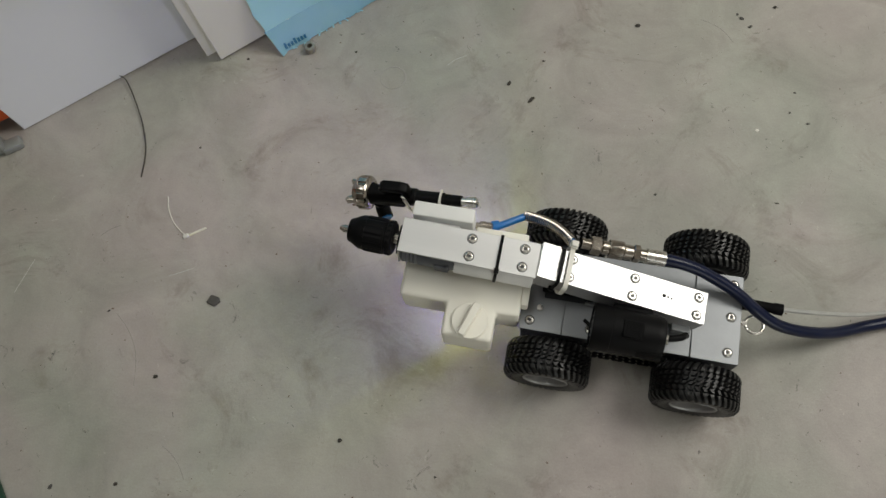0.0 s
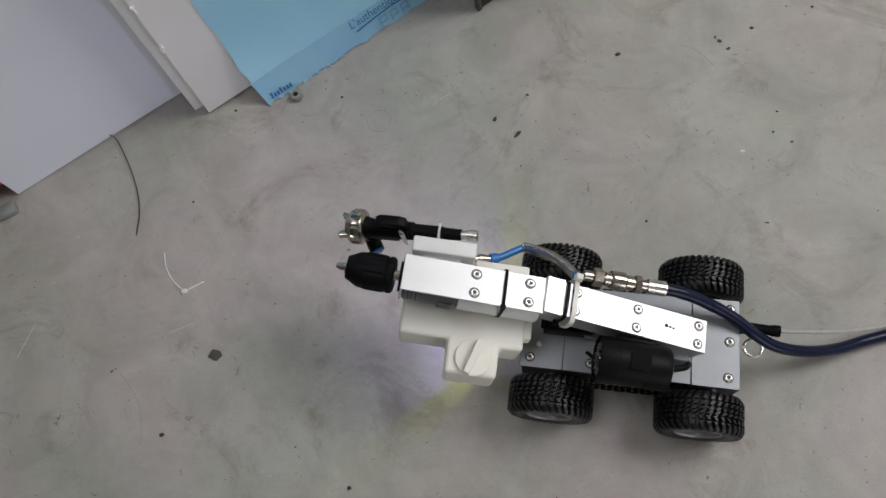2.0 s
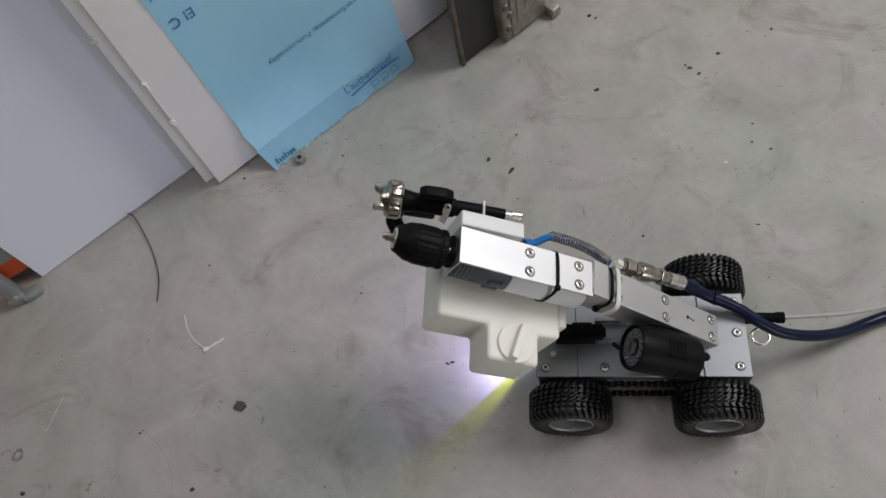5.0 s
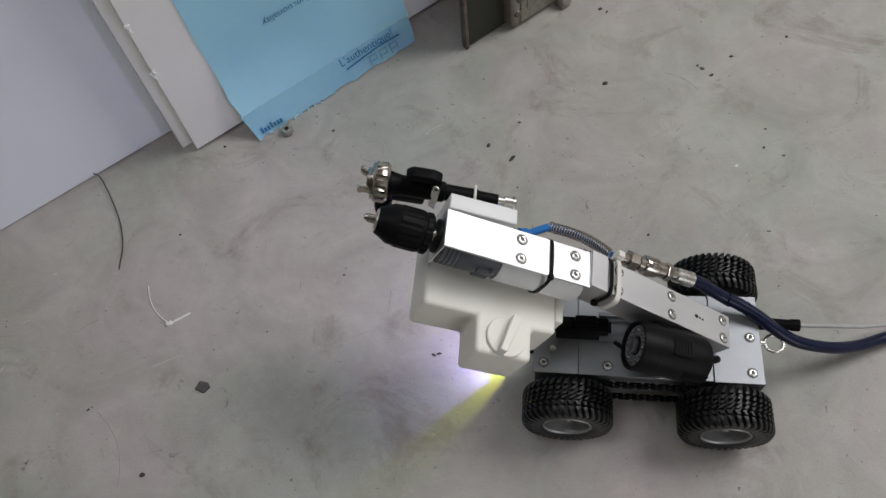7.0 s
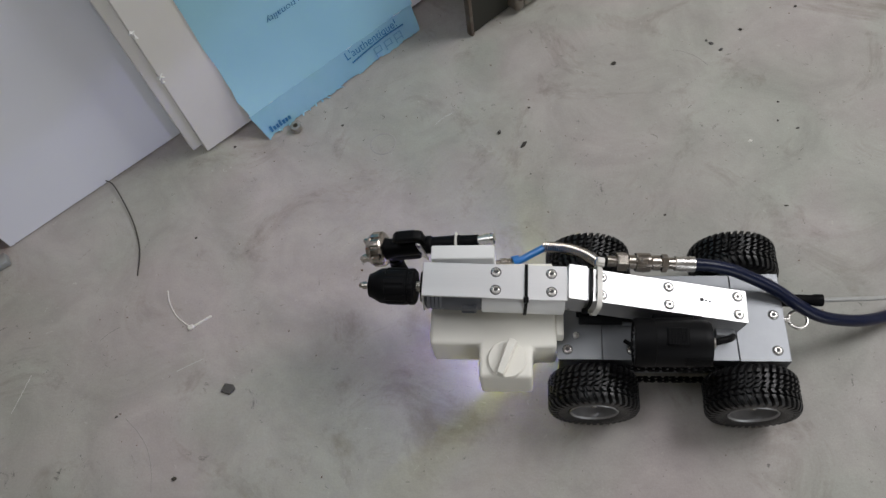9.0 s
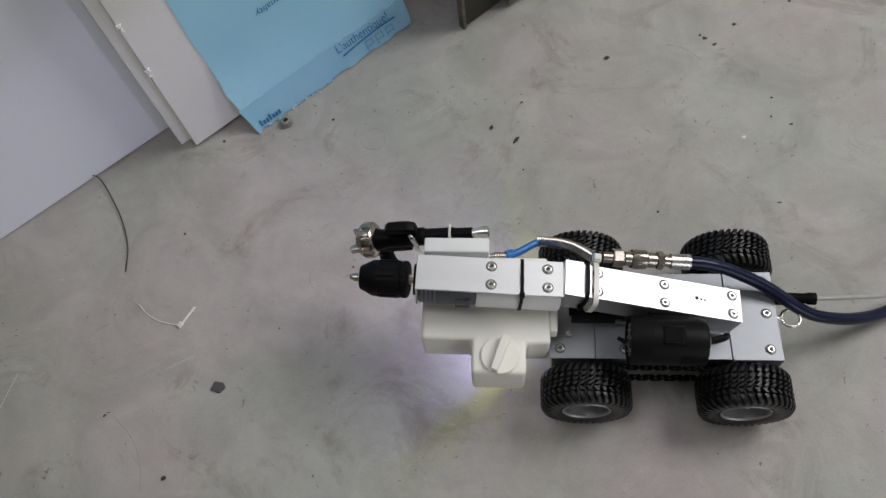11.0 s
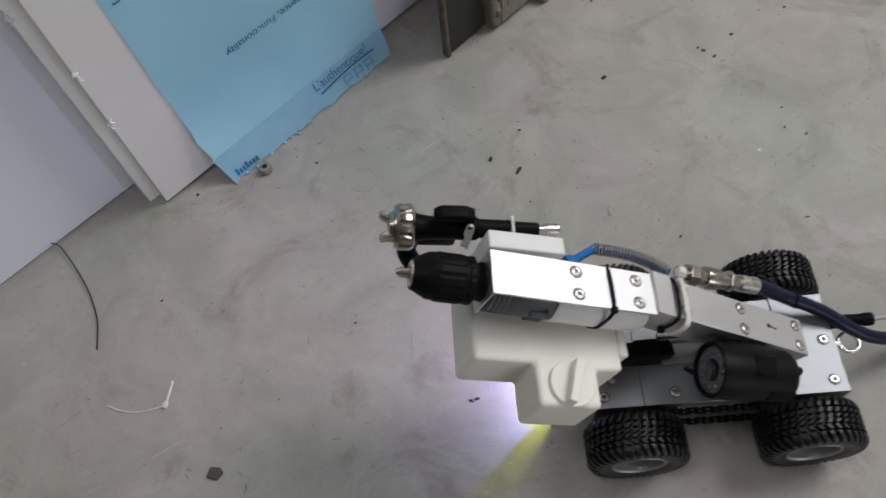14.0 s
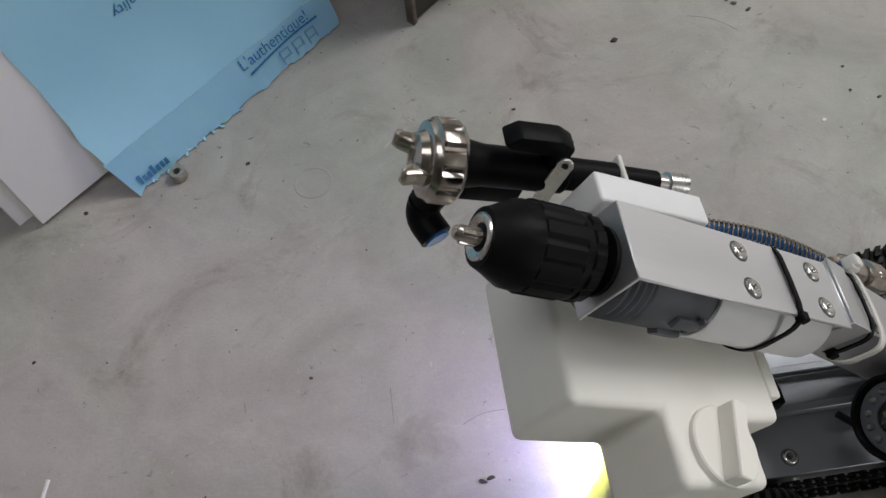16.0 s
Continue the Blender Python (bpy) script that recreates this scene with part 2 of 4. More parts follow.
def prism(bm, outline, z0, z1, m=None, bevel=0.0, segs=3):
    """A plan outline raised from z0 to z1, with rounded edges."""
    b2 = bmesh.new()
    low = [b2.verts.new((x, y, z0)) for x, y in outline]
    face = b2.faces.new(low)
    ext = bmesh.ops.extrude_face_region(b2, geom=[face])
    for v in (e for e in ext["geom"] if isinstance(e, bmesh.types.BMVert)):
        v.co.z = z1
    bmesh.ops.recalc_face_normals(b2, faces=b2.faces[:])
    if bevel:
        bmesh.ops.bevel(b2, geom=b2.edges[:], offset=bevel, segments=segs, affect="EDGES", profile=0.5)
    join(bm, b2, m)


def profile_bar(bm, outline, x0, x1, m=None, bevel=0.0):
    """A bar along x with the given (y, z) outline."""
    turn = Matrix(((0, 0, 1, 0), (1, 0, 0, 0), (0, 1, 0, 0), (0, 0, 0, 1)))
    prism(bm, outline, x0, x1, turn if m is None else m @ turn, bevel, 1)


def fluted(bm, profile, m, n, depth):
    """Like lathe(), for (distance, radius, flute share) rows: every second pair of vertices is sunk."""
    b2 = bmesh.new()
    k = 6 * n
    rings = [[b2.verts.new((a, (r - depth * f * (i % 6 in (4, 5))) * math.cos(2 * math.pi * i / k), (r - depth * f * (i % 6 in (4, 5))) * math.sin(2 * math.pi * i / k))) for i in range(k)] for a, r, f in profile]
    for p, q in zip(rings, rings[1:]):
        for i in range(k):
            b2.faces.new((p[i], p[(i + 1) % k], q[(i + 1) % k], q[i]))
    b2.faces.new(rings[0])
    b2.faces.new(rings[-1])
    bmesh.ops.recalc_face_normals(b2, faces=b2.faces[:])
    join(bm, b2, m)


def mesh_of(name, bm, mat, smooth=38):
    bmesh.ops.remove_doubles(bm, verts=bm.verts[:], dist=1e-7)
    bmesh.ops.recalc_face_normals(bm, faces=bm.faces[:])
    me = bpy.data.meshes.new(name)
    bm.to_mesh(me)
    bm.free()
    me.materials.append(mat)
    if smooth:
        me.polygons.foreach_set("use_smooth", [True] * len(me.polygons))
        me.set_sharp_from_angle(angle=radians(smooth))
    return me


def part(name, bm, mat, parent=None, label="", smooth=38):
    ob = new(name, mesh_of(name, bm, mat, smooth))
    ob.parent = parent
    return tagged(ob, label)


def thing(name, bm, mat, label, category, group="", kind="", smooth=38):
    return tagged(part(name, bm, mat, None, "", smooth), label, category, group, kind)


def writing(name, text, size, m, mat, parent, label="", align="LEFT"):
    cu = bpy.data.curves.new(name, "FONT")
    cu.body, cu.size, cu.align_x = text, size, align
    tmp = bpy.data.objects.new("tmp", cu)
    scene.collection.objects.link(tmp)
    me = bpy.data.meshes.new_from_object(tmp.evaluated_get(bpy.context.evaluated_depsgraph_get()))
    bpy.data.objects.remove(tmp)
    me.transform(m)
    me.materials.clear()
    me.materials.append(mat)
    ob = new(name, me)
    ob.parent = parent
    return tagged(ob, label)


# ---- the room ----
def slab(name, x0, x1, y0, y1, z0, z1, mat, label, category):
    bm = bmesh.new()
    box(bm, x0, x1, y0, y1, z0, z1)
    return thing(name, bm, mat, label, category, kind="structure", smooth=0)


def build_room():
    r = 5.2
    slab("floor", -r, r, -r, r, -0.12, 0.0, CONCRETE, "worn grey trowelled concrete workshop floor", "floor")
    # walls out of view, added to enclose and bounce the light
    for name, x0, x1, y0, y1 in (("wall_west", -r - 0.1, -r, -r, r), ("wall_north", -r, r, r, r + 0.1), ("wall_east", r, r + 0.1, -r, r)):
        slab(name, x0, x1, y0, y1, 0, 3.2, PLASTER, "plain pale plastered wall added out of view", "wall")
    # the gap in this unseen wall is added behind the board fill
    bm = bmesh.new()
    box(bm, -r, 2.0, -r - 0.1, -r, 0, 3.2)
    box(bm, 5.0, r, -r - 0.1, -r, 0, 3.2)
    box(bm, 2.0, 5.0, -r - 0.1, -r, 3.0, 3.2)
    thing("wall_south", bm, PLASTER, "unseen pale plastered wall with an opening added for the fill lamp", "wall", kind="structure", smooth=0)
    # unseen ceiling; its openings are added above the two overhead lamps
    bm = bmesh.new()
    box(bm, -r, r, 2.8, r, 3.2, 3.3)
    box(bm, -r, r, -r, -0.7, 3.2, 3.3)
    for x0, x1, y0, y1 in ((-r, -1.9, -0.7, 2.8), (-0.3, 1.2, -0.7, 2.8), (4.2, r, -0.7, 2.8), (-1.9, -0.3, 0.4, 2.8), (1.2, 4.2, -0.7, 0.35), (1.2, 4.2, 2.15, 2.8)):
        box(bm, x0, x1, y0, y1, 3.2, 3.3)
    thing("ceiling", bm, PLASTER, "unseen pale plastered ceiling with two openings added for the lamps", "ceiling", kind="structure", smooth=0)


build_room()


# ---- boards leaning along the wall ----
TEXT_END = 0.443
WALL = pose(-0.7996, 0.1474, 0, 0, 0, 43.5)     # local x along the boards, y into the wall


def build_boards():
    bm = bmesh.new()
    box(bm, -0.9, 1.3, 0.055, 0.155, 0, 1.2, WALL)
    thing("wall_partition", bm, PLASTER, "low plastered partition wall behind the boards", "wall", kind="structure", smooth=0)
    bm = bmesh.new()
    box(bm, -0.001, 0.9, 0.0, 0.004, 0.001, 1.15, WALL @ pose(0, 0, 0, 0, 0, -1.2), 0.0008, 1)
    thing("white_sheet", bm, WHITE_BOARD, "thin smooth white laminate sheet standing upright on the floor", "sheet")
    for k, (x, y, t) in enumerate(((0.273, -0.046, 0.014), (0.2875, -0.066, 0.016))):
        bm = bmesh.new()
        box(bm, x, x + 0.75, y, y + t, 0.004 * k, 1.1, WALL, 0.0012, 2)
        ob = thing("cream_board", bm, CREAM_BOARD, "cream laminated board with a chipped edge, standing on the floor", "board", "stacked boards")
        rng = random.Random(5 + k)
        for z0 in ((0.232, 0.156) if k else (0.31,)):
            bm = bmesh.new()
            for _ in range(7):
                z = z0 + rng.uniform(-0.007, 0.007)
                box(bm, -0.003, 0.003, -0.0012, 0.0012, -0.0006, 0.0012, WALL @ pose(x + rng.uniform(-0.002, 0.003), y + rng.uniform(-0.002, 0.001), z, rng.uniform(-40, 40), rng.uniform(0, 360), rng.uniform(-30, 30)), 0.0005, 1)
            part("edge_chip", bm, TUBE_WHITE, ob, "torn white tuft of film on the board's edge")
    bm = bmesh.new()
    for k in range(3):
        box(bm, 0.30 + 0.01 * k, 1.0, -0.03 + 0.0105 * k, -0.0205 + 0.0105 * k, 0, 1.0, WALL, 0.001, 1)
    thing("board_stack", bm, BOARD_EDGE, "stack of pale boards behind the cream ones", "board")

    # protective film on the front board, with its loose flap on the floor
    film = tagged(new("protective_film"), "blue printed protective film on a board, loose along the bottom", "film")
    x0, x1, face = 0.361, 0.656, -0.0668
    bm = bmesh.new()
    nx = 28
    hang = [(-0.0872, 0.0345), (-0.0858, 0.0390), (-0.0825, 0.0500), (-0.0785, 0.0640), (-0.0745, 0.0820), (-0.0710, 0.1030), (-0.0690, 0.1250)] + [(face - 0.0008, 0.16 + 0.06 * k) for k in range(15)]

    def ragged(i, z):
        return 0.0016 * math.sin(z * 71 + i) + 0.0010 * math.sin(z * 173 + 2 * i)

    grid = []
    for y, z in hang:
        left, right = x0 - 0.05 * z + ragged(0, z), x1 + ragged(1, z)
        grid.append([bm.verts.new(WALL @ Vector((left + (right - left) * i / nx, y - 0.0005 * (1 + math.sin(i * 0.65 + z * 40)), z + (0.0008 * math.sin(i * 0.8) if z < 0.05 else 0)))) for i in range(nx + 1)])
    for j in range(len(hang) - 1):
        for i in range(nx):
            bm.faces.new((grid[j][i], grid[j][i + 1], grid[j + 1][i + 1], grid[j + 1][i]))
    part("film_sheet", bm, BLUE_FILM, film)
    bm = bmesh.new()
    rng = random.Random(3)
    prof = [(-0.0876, 0.0349), (-0.0892, 0.0330), (-0.0945, 0.0260), (-0.1000, 0.0170), (-0.1055, 0.0080), (-0.1090, 0.0015)]
    rows = []
    n = 90
    for i in range(n + 1):
        u = i / n
        tear = rng.uniform(-0.0014, 0.0010) + 0.0012 * math.sin(i * 0.31) - (0.004 * (0.06 - u) / 0.06 if u < 0.06 else 0)
        row = []
        for k, (y, z) in enumerate(prof):
            x = x0 - 0.004 + (x1 - x0 + 0.002 - 0.006 * k / 5) * u + (0.008 * k / 5 * (1 - u) ** 6)
            wave = 0.0009 * math.sin(i * 0.42 + 1.3 * k) * k / 5
            row.append(bm.verts.new(WALL @ Vector((x, y + wave + tear * (k == 5), max(0.001, z + 0.0004 * math.sin(i * 0.9 + k))))))
        rows.append(row)
    for a, b in zip(rows, rows[1:]):
        for k in range(len(prof) - 1):
            bm.faces.new((a[k], b[k], b[k + 1], a[k + 1]))
    part("film_flap", bm, BLUE_FLAP, film, "crumpled loose strip of the same blue film, coloured darker")
    # small torn slivers along the lower edge
    for _ in range(14):
        bm = bmesh.new()
        u = rng.uniform(0.05, 0.6)
        box(bm, -0.004, 0.004, -0.0012, 0.0012, 0, 0.0005, WALL @ pose(x0 + (x1 - x0) * u, -0.1085 + rng.uniform(-0.003, 0.002), 0.0016, 20, rng.uniform(-15, 15), rng.uniform(0, 180)))
        part("film_sliver", bm, BLUE_FILM, film, "small torn sliver of film")
    writing("slogan", "Performance, Functionality", 0.0148, WALL @ pose(TEXT_END, face - 0.0024, 0.147, 90, 180, 0), BLUE_INK, film, "upside-down blue printed words", "RIGHT")
    writing("slogan", "El C", 0.021, WALL @ pose(0.392, face - 0.0024, 0.292, 90, 180, 0), BLUE_INK, film, "upside-down blue printed letters")
    writing("slogan", "Ad", 0.019, WALL @ pose(0.374, face - 0.0024, 0.340, 90, 180, 0), BLUE_INK, film, "upside-down blue printed letters")
    flap = WALL @ pose(0.523, -0.0966, 0.0240, 58.9, 0, 0)
    writing("slogan", "L'authentique!", 0.0168, flap, BLUE_INK, film, "blue printed word on the loose flap")
    for k in range(7):
        bm = bmesh.new()
        box(bm, -0.150 + 0.0052 * k, -0.1465 + 0.0052 * k, -0.021, -0.021 + (0.009 if k in (0, 3) else 0.006), 0.0004, 0.0009, flap)
        part("print_bar", bm, BLUE_INK, film, "short stroke of blue print")
    for k, (x, z, ln, hgt) in enumerate(((0.36, 0.368, 0.045, 0.004), (0.352, 0.40, 0.06, 0.004), (0.37, 0.335, 0.10, 0.0014))):
        bm = bmesh.new()
        box(bm, x, x + ln, face - 0.0028, face - 0.0023, z, z + hgt, WALL)
        part("print_bar", bm, BLUE_INK, film, "line of small blue print")
    bm = bmesh.new()
    tube(bm, [flap @ Vector(p) for p in ((0.006, -0.0068, 0.0006), (0.035, -0.0040, 0.0006), (0.07, -0.0020, 0.0006), (0.104, -0.0030, 0.0006))], 0.0011, 6)
    part("swoosh", bm, BLUE_INK, film, "blue printed curved stroke")
    for k in range(3):
        bm = bmesh.new()
        x = 0.044 + 0.019 * k
        for q in ((x, x + 0.0014, -0.022, -0.0075), (x, x + 0.013, -0.0089, -0.0075), (x + 0.0116, x + 0.013, -0.016 - 0.002 * k, -0.0075), (x, x + 0.013, -0.0170, -0.0156)):
            box(bm, q[0], q[1], q[2], q[3], 0.0006, 0.0011, flap)
        part("logo_shape", bm, PALE_INK, film, "pale blue outlined print")


build_boards()


def build_edges_of_room():
    # steel plate and rusty box standing before the boards
    ob = tagged(new("steel_cabinet"), "dark painted steel cabinet corner with worn bare edge", "cabinet")
    bm = bmesh.new()
    box(bm, 0.6995, 0.776, -0.1745, -0.1685, 0.002, 0.24, WALL, 0.001, 1)
    part("door", bm, OLIVE, ob)
    bm = bmesh.new()
    box(bm, 0.6935, 0.6995, -0.1770, -0.1660, 0.0, 0.242, WALL, 0.0012, 2)
    part("edge_strip", bm, BARE_EDGE, ob, "worn rusty steel edge")
    ob = tagged(new("metal_case"), "rusty galvanised metal case standing on the floor", "case")
    bm = bmesh.new()
    box(bm, 0.769, 0.786, -0.195, -0.06, 0.004, 0.22, WALL, 0.006, 3)
    part("corner_post", bm, RUSTY, ob)
    bm = bmesh.new()
    box(bm, 0.785, 0.858, -0.1955, -0.06, 0.006, 0.215, WALL, 0.004, 2)
    body = part("body", bm, GREY_NUT, ob)
    bm = bmesh.new()
    box(bm, 0.796, 0.848, -0.1975, -0.1950, 0.030, 0.19, WALL, 0.0011, 2)
    box(bm, 0.812, 0.832, -0.1990, -0.1970, 0.050, 0.080, WALL, 0.0009, 2)
    part("pressed_panel", bm, GREY_NUT, body, "pressed raised panel")
    for k, (x, z) in enumerate(((0.779, 0.03), (0.783, 0.055), (0.776, 0.075))):
        bm = bmesh.new()
        lathe(bm, [(0, 0), (0, 0.007), (0.003, 0.0055), (0.004, 0)], WALL @ pose(x, -0.1945, z, 0, 0, -90), 9, cap=False)
        part("rust_boss", bm, BARE_EDGE, ob, "rust-eaten weld")
    bm = bmesh.new()
    box(bm, 0.854, 0.873, -0.2140, -0.1900, 0.0, 0.02, WALL, 0.004, 2)
    part("foot", bm, GREY_NUT, ob)
    # orange machine with grey legs
    ob = tagged(new("orange_cabinet"), "orange panelled cabinet on a grey steel frame", "cabinet")
    m = pose(-0.808, 0.120, 0, 0, 0, 37)
    bm = bmesh.new()
    box(bm, -0.027, -0.007, -0.006, 0.014, 0.0, 0.9, m, 0.002, 2)
    part("leg", bm, GREY_FRAME, ob)
    bm = bmesh.new()
    box(bm, -0.30, -0.030, 0.0450, 0.0530, 0.004, 0.9, m, 0.001, 1)
    part("panel", bm, ORANGE, ob, "orange painted panel")
    bm = bmesh.new()
    box(bm, -0.030, 0.05, 0.03, 0.04, 0.02, 0.055, m, 0.001, 1)
    part("side_panel", bm, ORANGE, ob, "orange painted panel")
    bm = bmesh.new()
    box(bm, -0.030, 0.05, 0.028, 0.042, 0.055, 0.9, m, 0.001, 1)
    part("side_panel", bm, GREY_FRAME, ob, "grey steel panel")
    bm = bmesh.new()
    lathe(bm, [(0, 0), (0, 0.0055), (0.003, 0.0055), (0.0035, 0.0045), (0.0035, 0.0026), (0.008, 0.0026), (0.008, 0)], m @ pose(-0.017, -0.006, 0.022, 0, 0, -90), 6, cap=False)
    part("bolt", bm, STEEL, ob)
    bm = bmesh.new()
    box(bm, -0.012, 0.016, -0.012, 0.006, 0.0, 0.012, m, 0.003, 2)
    box(bm, -0.03, -0.006, -0.010, 0.008, 0.010, 0.022, m, 0.003, 2)
    part("foot", bm, GREY_FRAME, ob)
    bm = bmesh.new()
    box(bm, -0.148, -0.118, -0.010, 0.006, 0.0, 0.9, m, 0.003, 2)
    part("leg", bm, GREY_FRAME, ob)
    # green box on the floor
    ob = tagged(new("green_crate"), "green painted crate with a dark green rim on the floor", "crate")
    m = pose(-0.9045, -0.0245, 0, 0, 0, -47.5)
    bm = bmesh.new()
    box(bm, -0.05, 0.9, -0.045, 0.0, 0, 0.012, m, 0.002, 2)
    part("rim", bm, DARK_GREEN, ob)
    bm = bmesh.new()
    box(bm, -0.05, 0.9, -0.5, -0.045, 0, 0.009, m, 0.001, 1)
    part("panel", bm, MID_GREEN, ob)


build_edges_of_room()


# ---- the robot ----
RIM_GREY = material("cast_rim", (0.42, 0.42, 0.425), 0.38, 0.95, (0.28, 0.28, 0.285), scale=60, rough2=0.6, bump=0.2)
RIVET_DARK = material("rivet_dark_tone", (0.14, 0.14, 0.14), 0.5, 0.7, (0.08, 0.08, 0.08), scale=300)
robot = tagged(new("inspection_robot"), "aluminium inspection robot with drill, spray gun and tank on an arm", "robot")
WHEEL_X = (-0.0245, 0.1365)
CY = 0.011          # the chassis' middle


def rivet_mesh():
    bm = bmesh.new()
    lathe(bm, [(0, 0.0046), (0.0006, 0.0046), (0.0014, 0.0040), (0.0017, 0.0031), (0.0015, 0.0021), (0.0004, 0.0016)], pose(0, 0, 0, 0, -90, 0), 20, cap=False)
    n = len(bm.faces)
    # the hole's shade is put into this disc's colour; then a dark foot ring
    lathe(bm, [(0.0005, 0.0017), (0.0005, 0.0)], pose(0, 0, 0, 0, -90, 0), 12, cap=False)
    lathe(bm, [(0.0, 0.0056), (0.00025, 0.0055), (0.00025, 0.0045)], pose(0, 0, 0, 0, -90, 0), 20, cap=False)
    bm.faces.ensure_lookup_table()
    for f in bm.faces[n:]:
        f.material_index = 1
    me = mesh_of("rivet", bm, STEEL)
    me.materials.append(RIVET_DARK)
    return me


RIVET = rivet_mesh()


def rivets(parent, spots, m):
    for x, y, z in spots:
        ob = new("rivet", RIVET)
        ob.parent = parent
        ob.matrix_basis = m @ Matrix.Translation((x, y, z))
        tagged(ob, "domed steel pop rivet")


def build_chassis():
    bm = bmesh.new()
    box(bm, -0.060, 0.171, -0.0365, 0.0585, 0.034, 0.0770, None, 0.0012, 2)
    part("body", bm, ALU_DULL, robot, "mill-finish aluminium box chassis")
    for x0, x1, z in ((-0.062, -0.0155, 0.0792), (-0.0150, 0.1220, 0.0788), (0.1226, 0.172, 0.0796)):
        bm = bmesh.new()
        if x0 > 0.1:
            profile_bar(bm, [(-0.0384, 0.040), (-0.0384, z), (0.0605, z), (0.0605, 0.040), (0.0588, 0.040), (0.0588, z - 0.0018), (-0.0367, z - 0.0018), (-0.0367, 0.040)], x0, x1 + 0.0005, None, 0.0003)
        else:
            box(bm, x0, x1, -0.0378, 0.0595, 0.0773, z, None, 0.0005, 1)
        part("top_plate", bm, ALU_DULL, robot, "riveted aluminium cover plate")
    rivets(robot, [(0.1605, -0.0266, 0.0796), (0.1618, 0.0129, 0.0796), (0.1625, 0.0500, 0.0796),
                   (-0.0513, -0.0266, 0.0792), (-0.0513, 0.0480, 0.0792), (0.0150, -0.0266, 0.0788), (0.0150, 0.0480, 0.0788)], Matrix())
    # screws on the near side
    for x in (0.098, 0.150, 0.020):
        bm = bmesh.new()
        rod(bm, (x, -0.0365, 0.062), (x, -0.0415, 0.062), 0.0028, 12)
        part("bolt", bm, STEEL, robot)
    # eye bolt
    bm = bmesh.new()
    tube(bm, [(0.189 + 0.0095 * math.cos(a), 0.0116 + 0.0095 * math.sin(a), 0.070) for a in [2 * math.pi * i / 20 for i in range(21)]], 0.0017, 10, 2)
    rod(bm, (0.171, 0.0116, 0.07), (0.180, 0.0116, 0.07), 0.0028, 12)
    part("eye_bolt", bm, STEEL, robot, "bright steel eye bolt")
    # cable gland
    bm = bmesh.new()
    lathe(bm, [(0, 0.0), (0, 0.0075), (0.012, 0.0075), (0.013, 0.006), (0.036, 0.0056), (0.038, 0.0065), (0.046, 0.0065), (0.047, 0.003), (0.047, 0)],
          along((0.170, 0.0335, 0.073), (0.215, 0.0325, 0.073)), 20, cap=False)
    part("cable_gland", bm, BLACK, robot)
    # black servo and its links on the deck
    bm = bmesh.new()
    box(bm, -0.039, 0.0145, 0.001, 0.017, 0.0795, 0.1030, None, 0.0014, 2)
    box(bm, -0.042, 0.0175, 0.003, 0.015, 0.0950, 0.0975, None, 0.0006, 1)
    box(bm, -0.020, 0.0020, 0.006, 0.017, 0.1025, 0.1080, None, 0.0014, 2)
    lathe(bm, [(0, 0.0), (0, 0.0050), (0.003, 0.0050), (0.0036, 0.0040), (0.0036, 0)], pose(-0.029, 0.009, 0.1028, 0, -90, 0), 16, cap=False)
    part("servo", bm, BLACK, robot, "black servo actuator")
    bm = bmesh.new()
    box(bm, 0.006, 0.10, -0.002, 0.003, 0.084, 0.092, None, 0.0006, 1)
    box(bm, 0.006, 0.10, 0.024, 0.029, 0.084, 0.092, None, 0.0006, 1)
    part("push_rod", bm, ALU_DULL, robot)
    bm = bmesh.new()
    rod(bm, (-0.042, -0.012, 0.0785), (-0.042, -0.012, 0.0860), 0.0022, 10)
    rod(bm, (-0.042, -0.012, 0.0815), (-0.042, -0.012, 0.0845), 0.0036, 6)
    part("screw", bm, STEEL, robot)
    # hinge block
    bm = bmesh.new()
    box(bm, 0.098, 0.118, -0.016, 0.034, 0.0790, 0.094, None, 0.001, 1)
    part("hinge_block", bm, ALU_DULL, robot)
    # headlight under the arm
    bm = bmesh.new()
    rod(bm, (-0.060, 0.012, 0.039), (-0.070, 0.012, 0.036), 0.012, 20)
    part("headlight_housing", bm, BLACK, robot)
    bm = bmesh.new()
    rod(bm, (-0.0698, 0.012, 0.0362), (-0.0712, 0.012, 0.0357), 0.0085, 20)
    part("headlight_lens", bm, GLOW, robot, "glowing white headlight")


build_chassis()


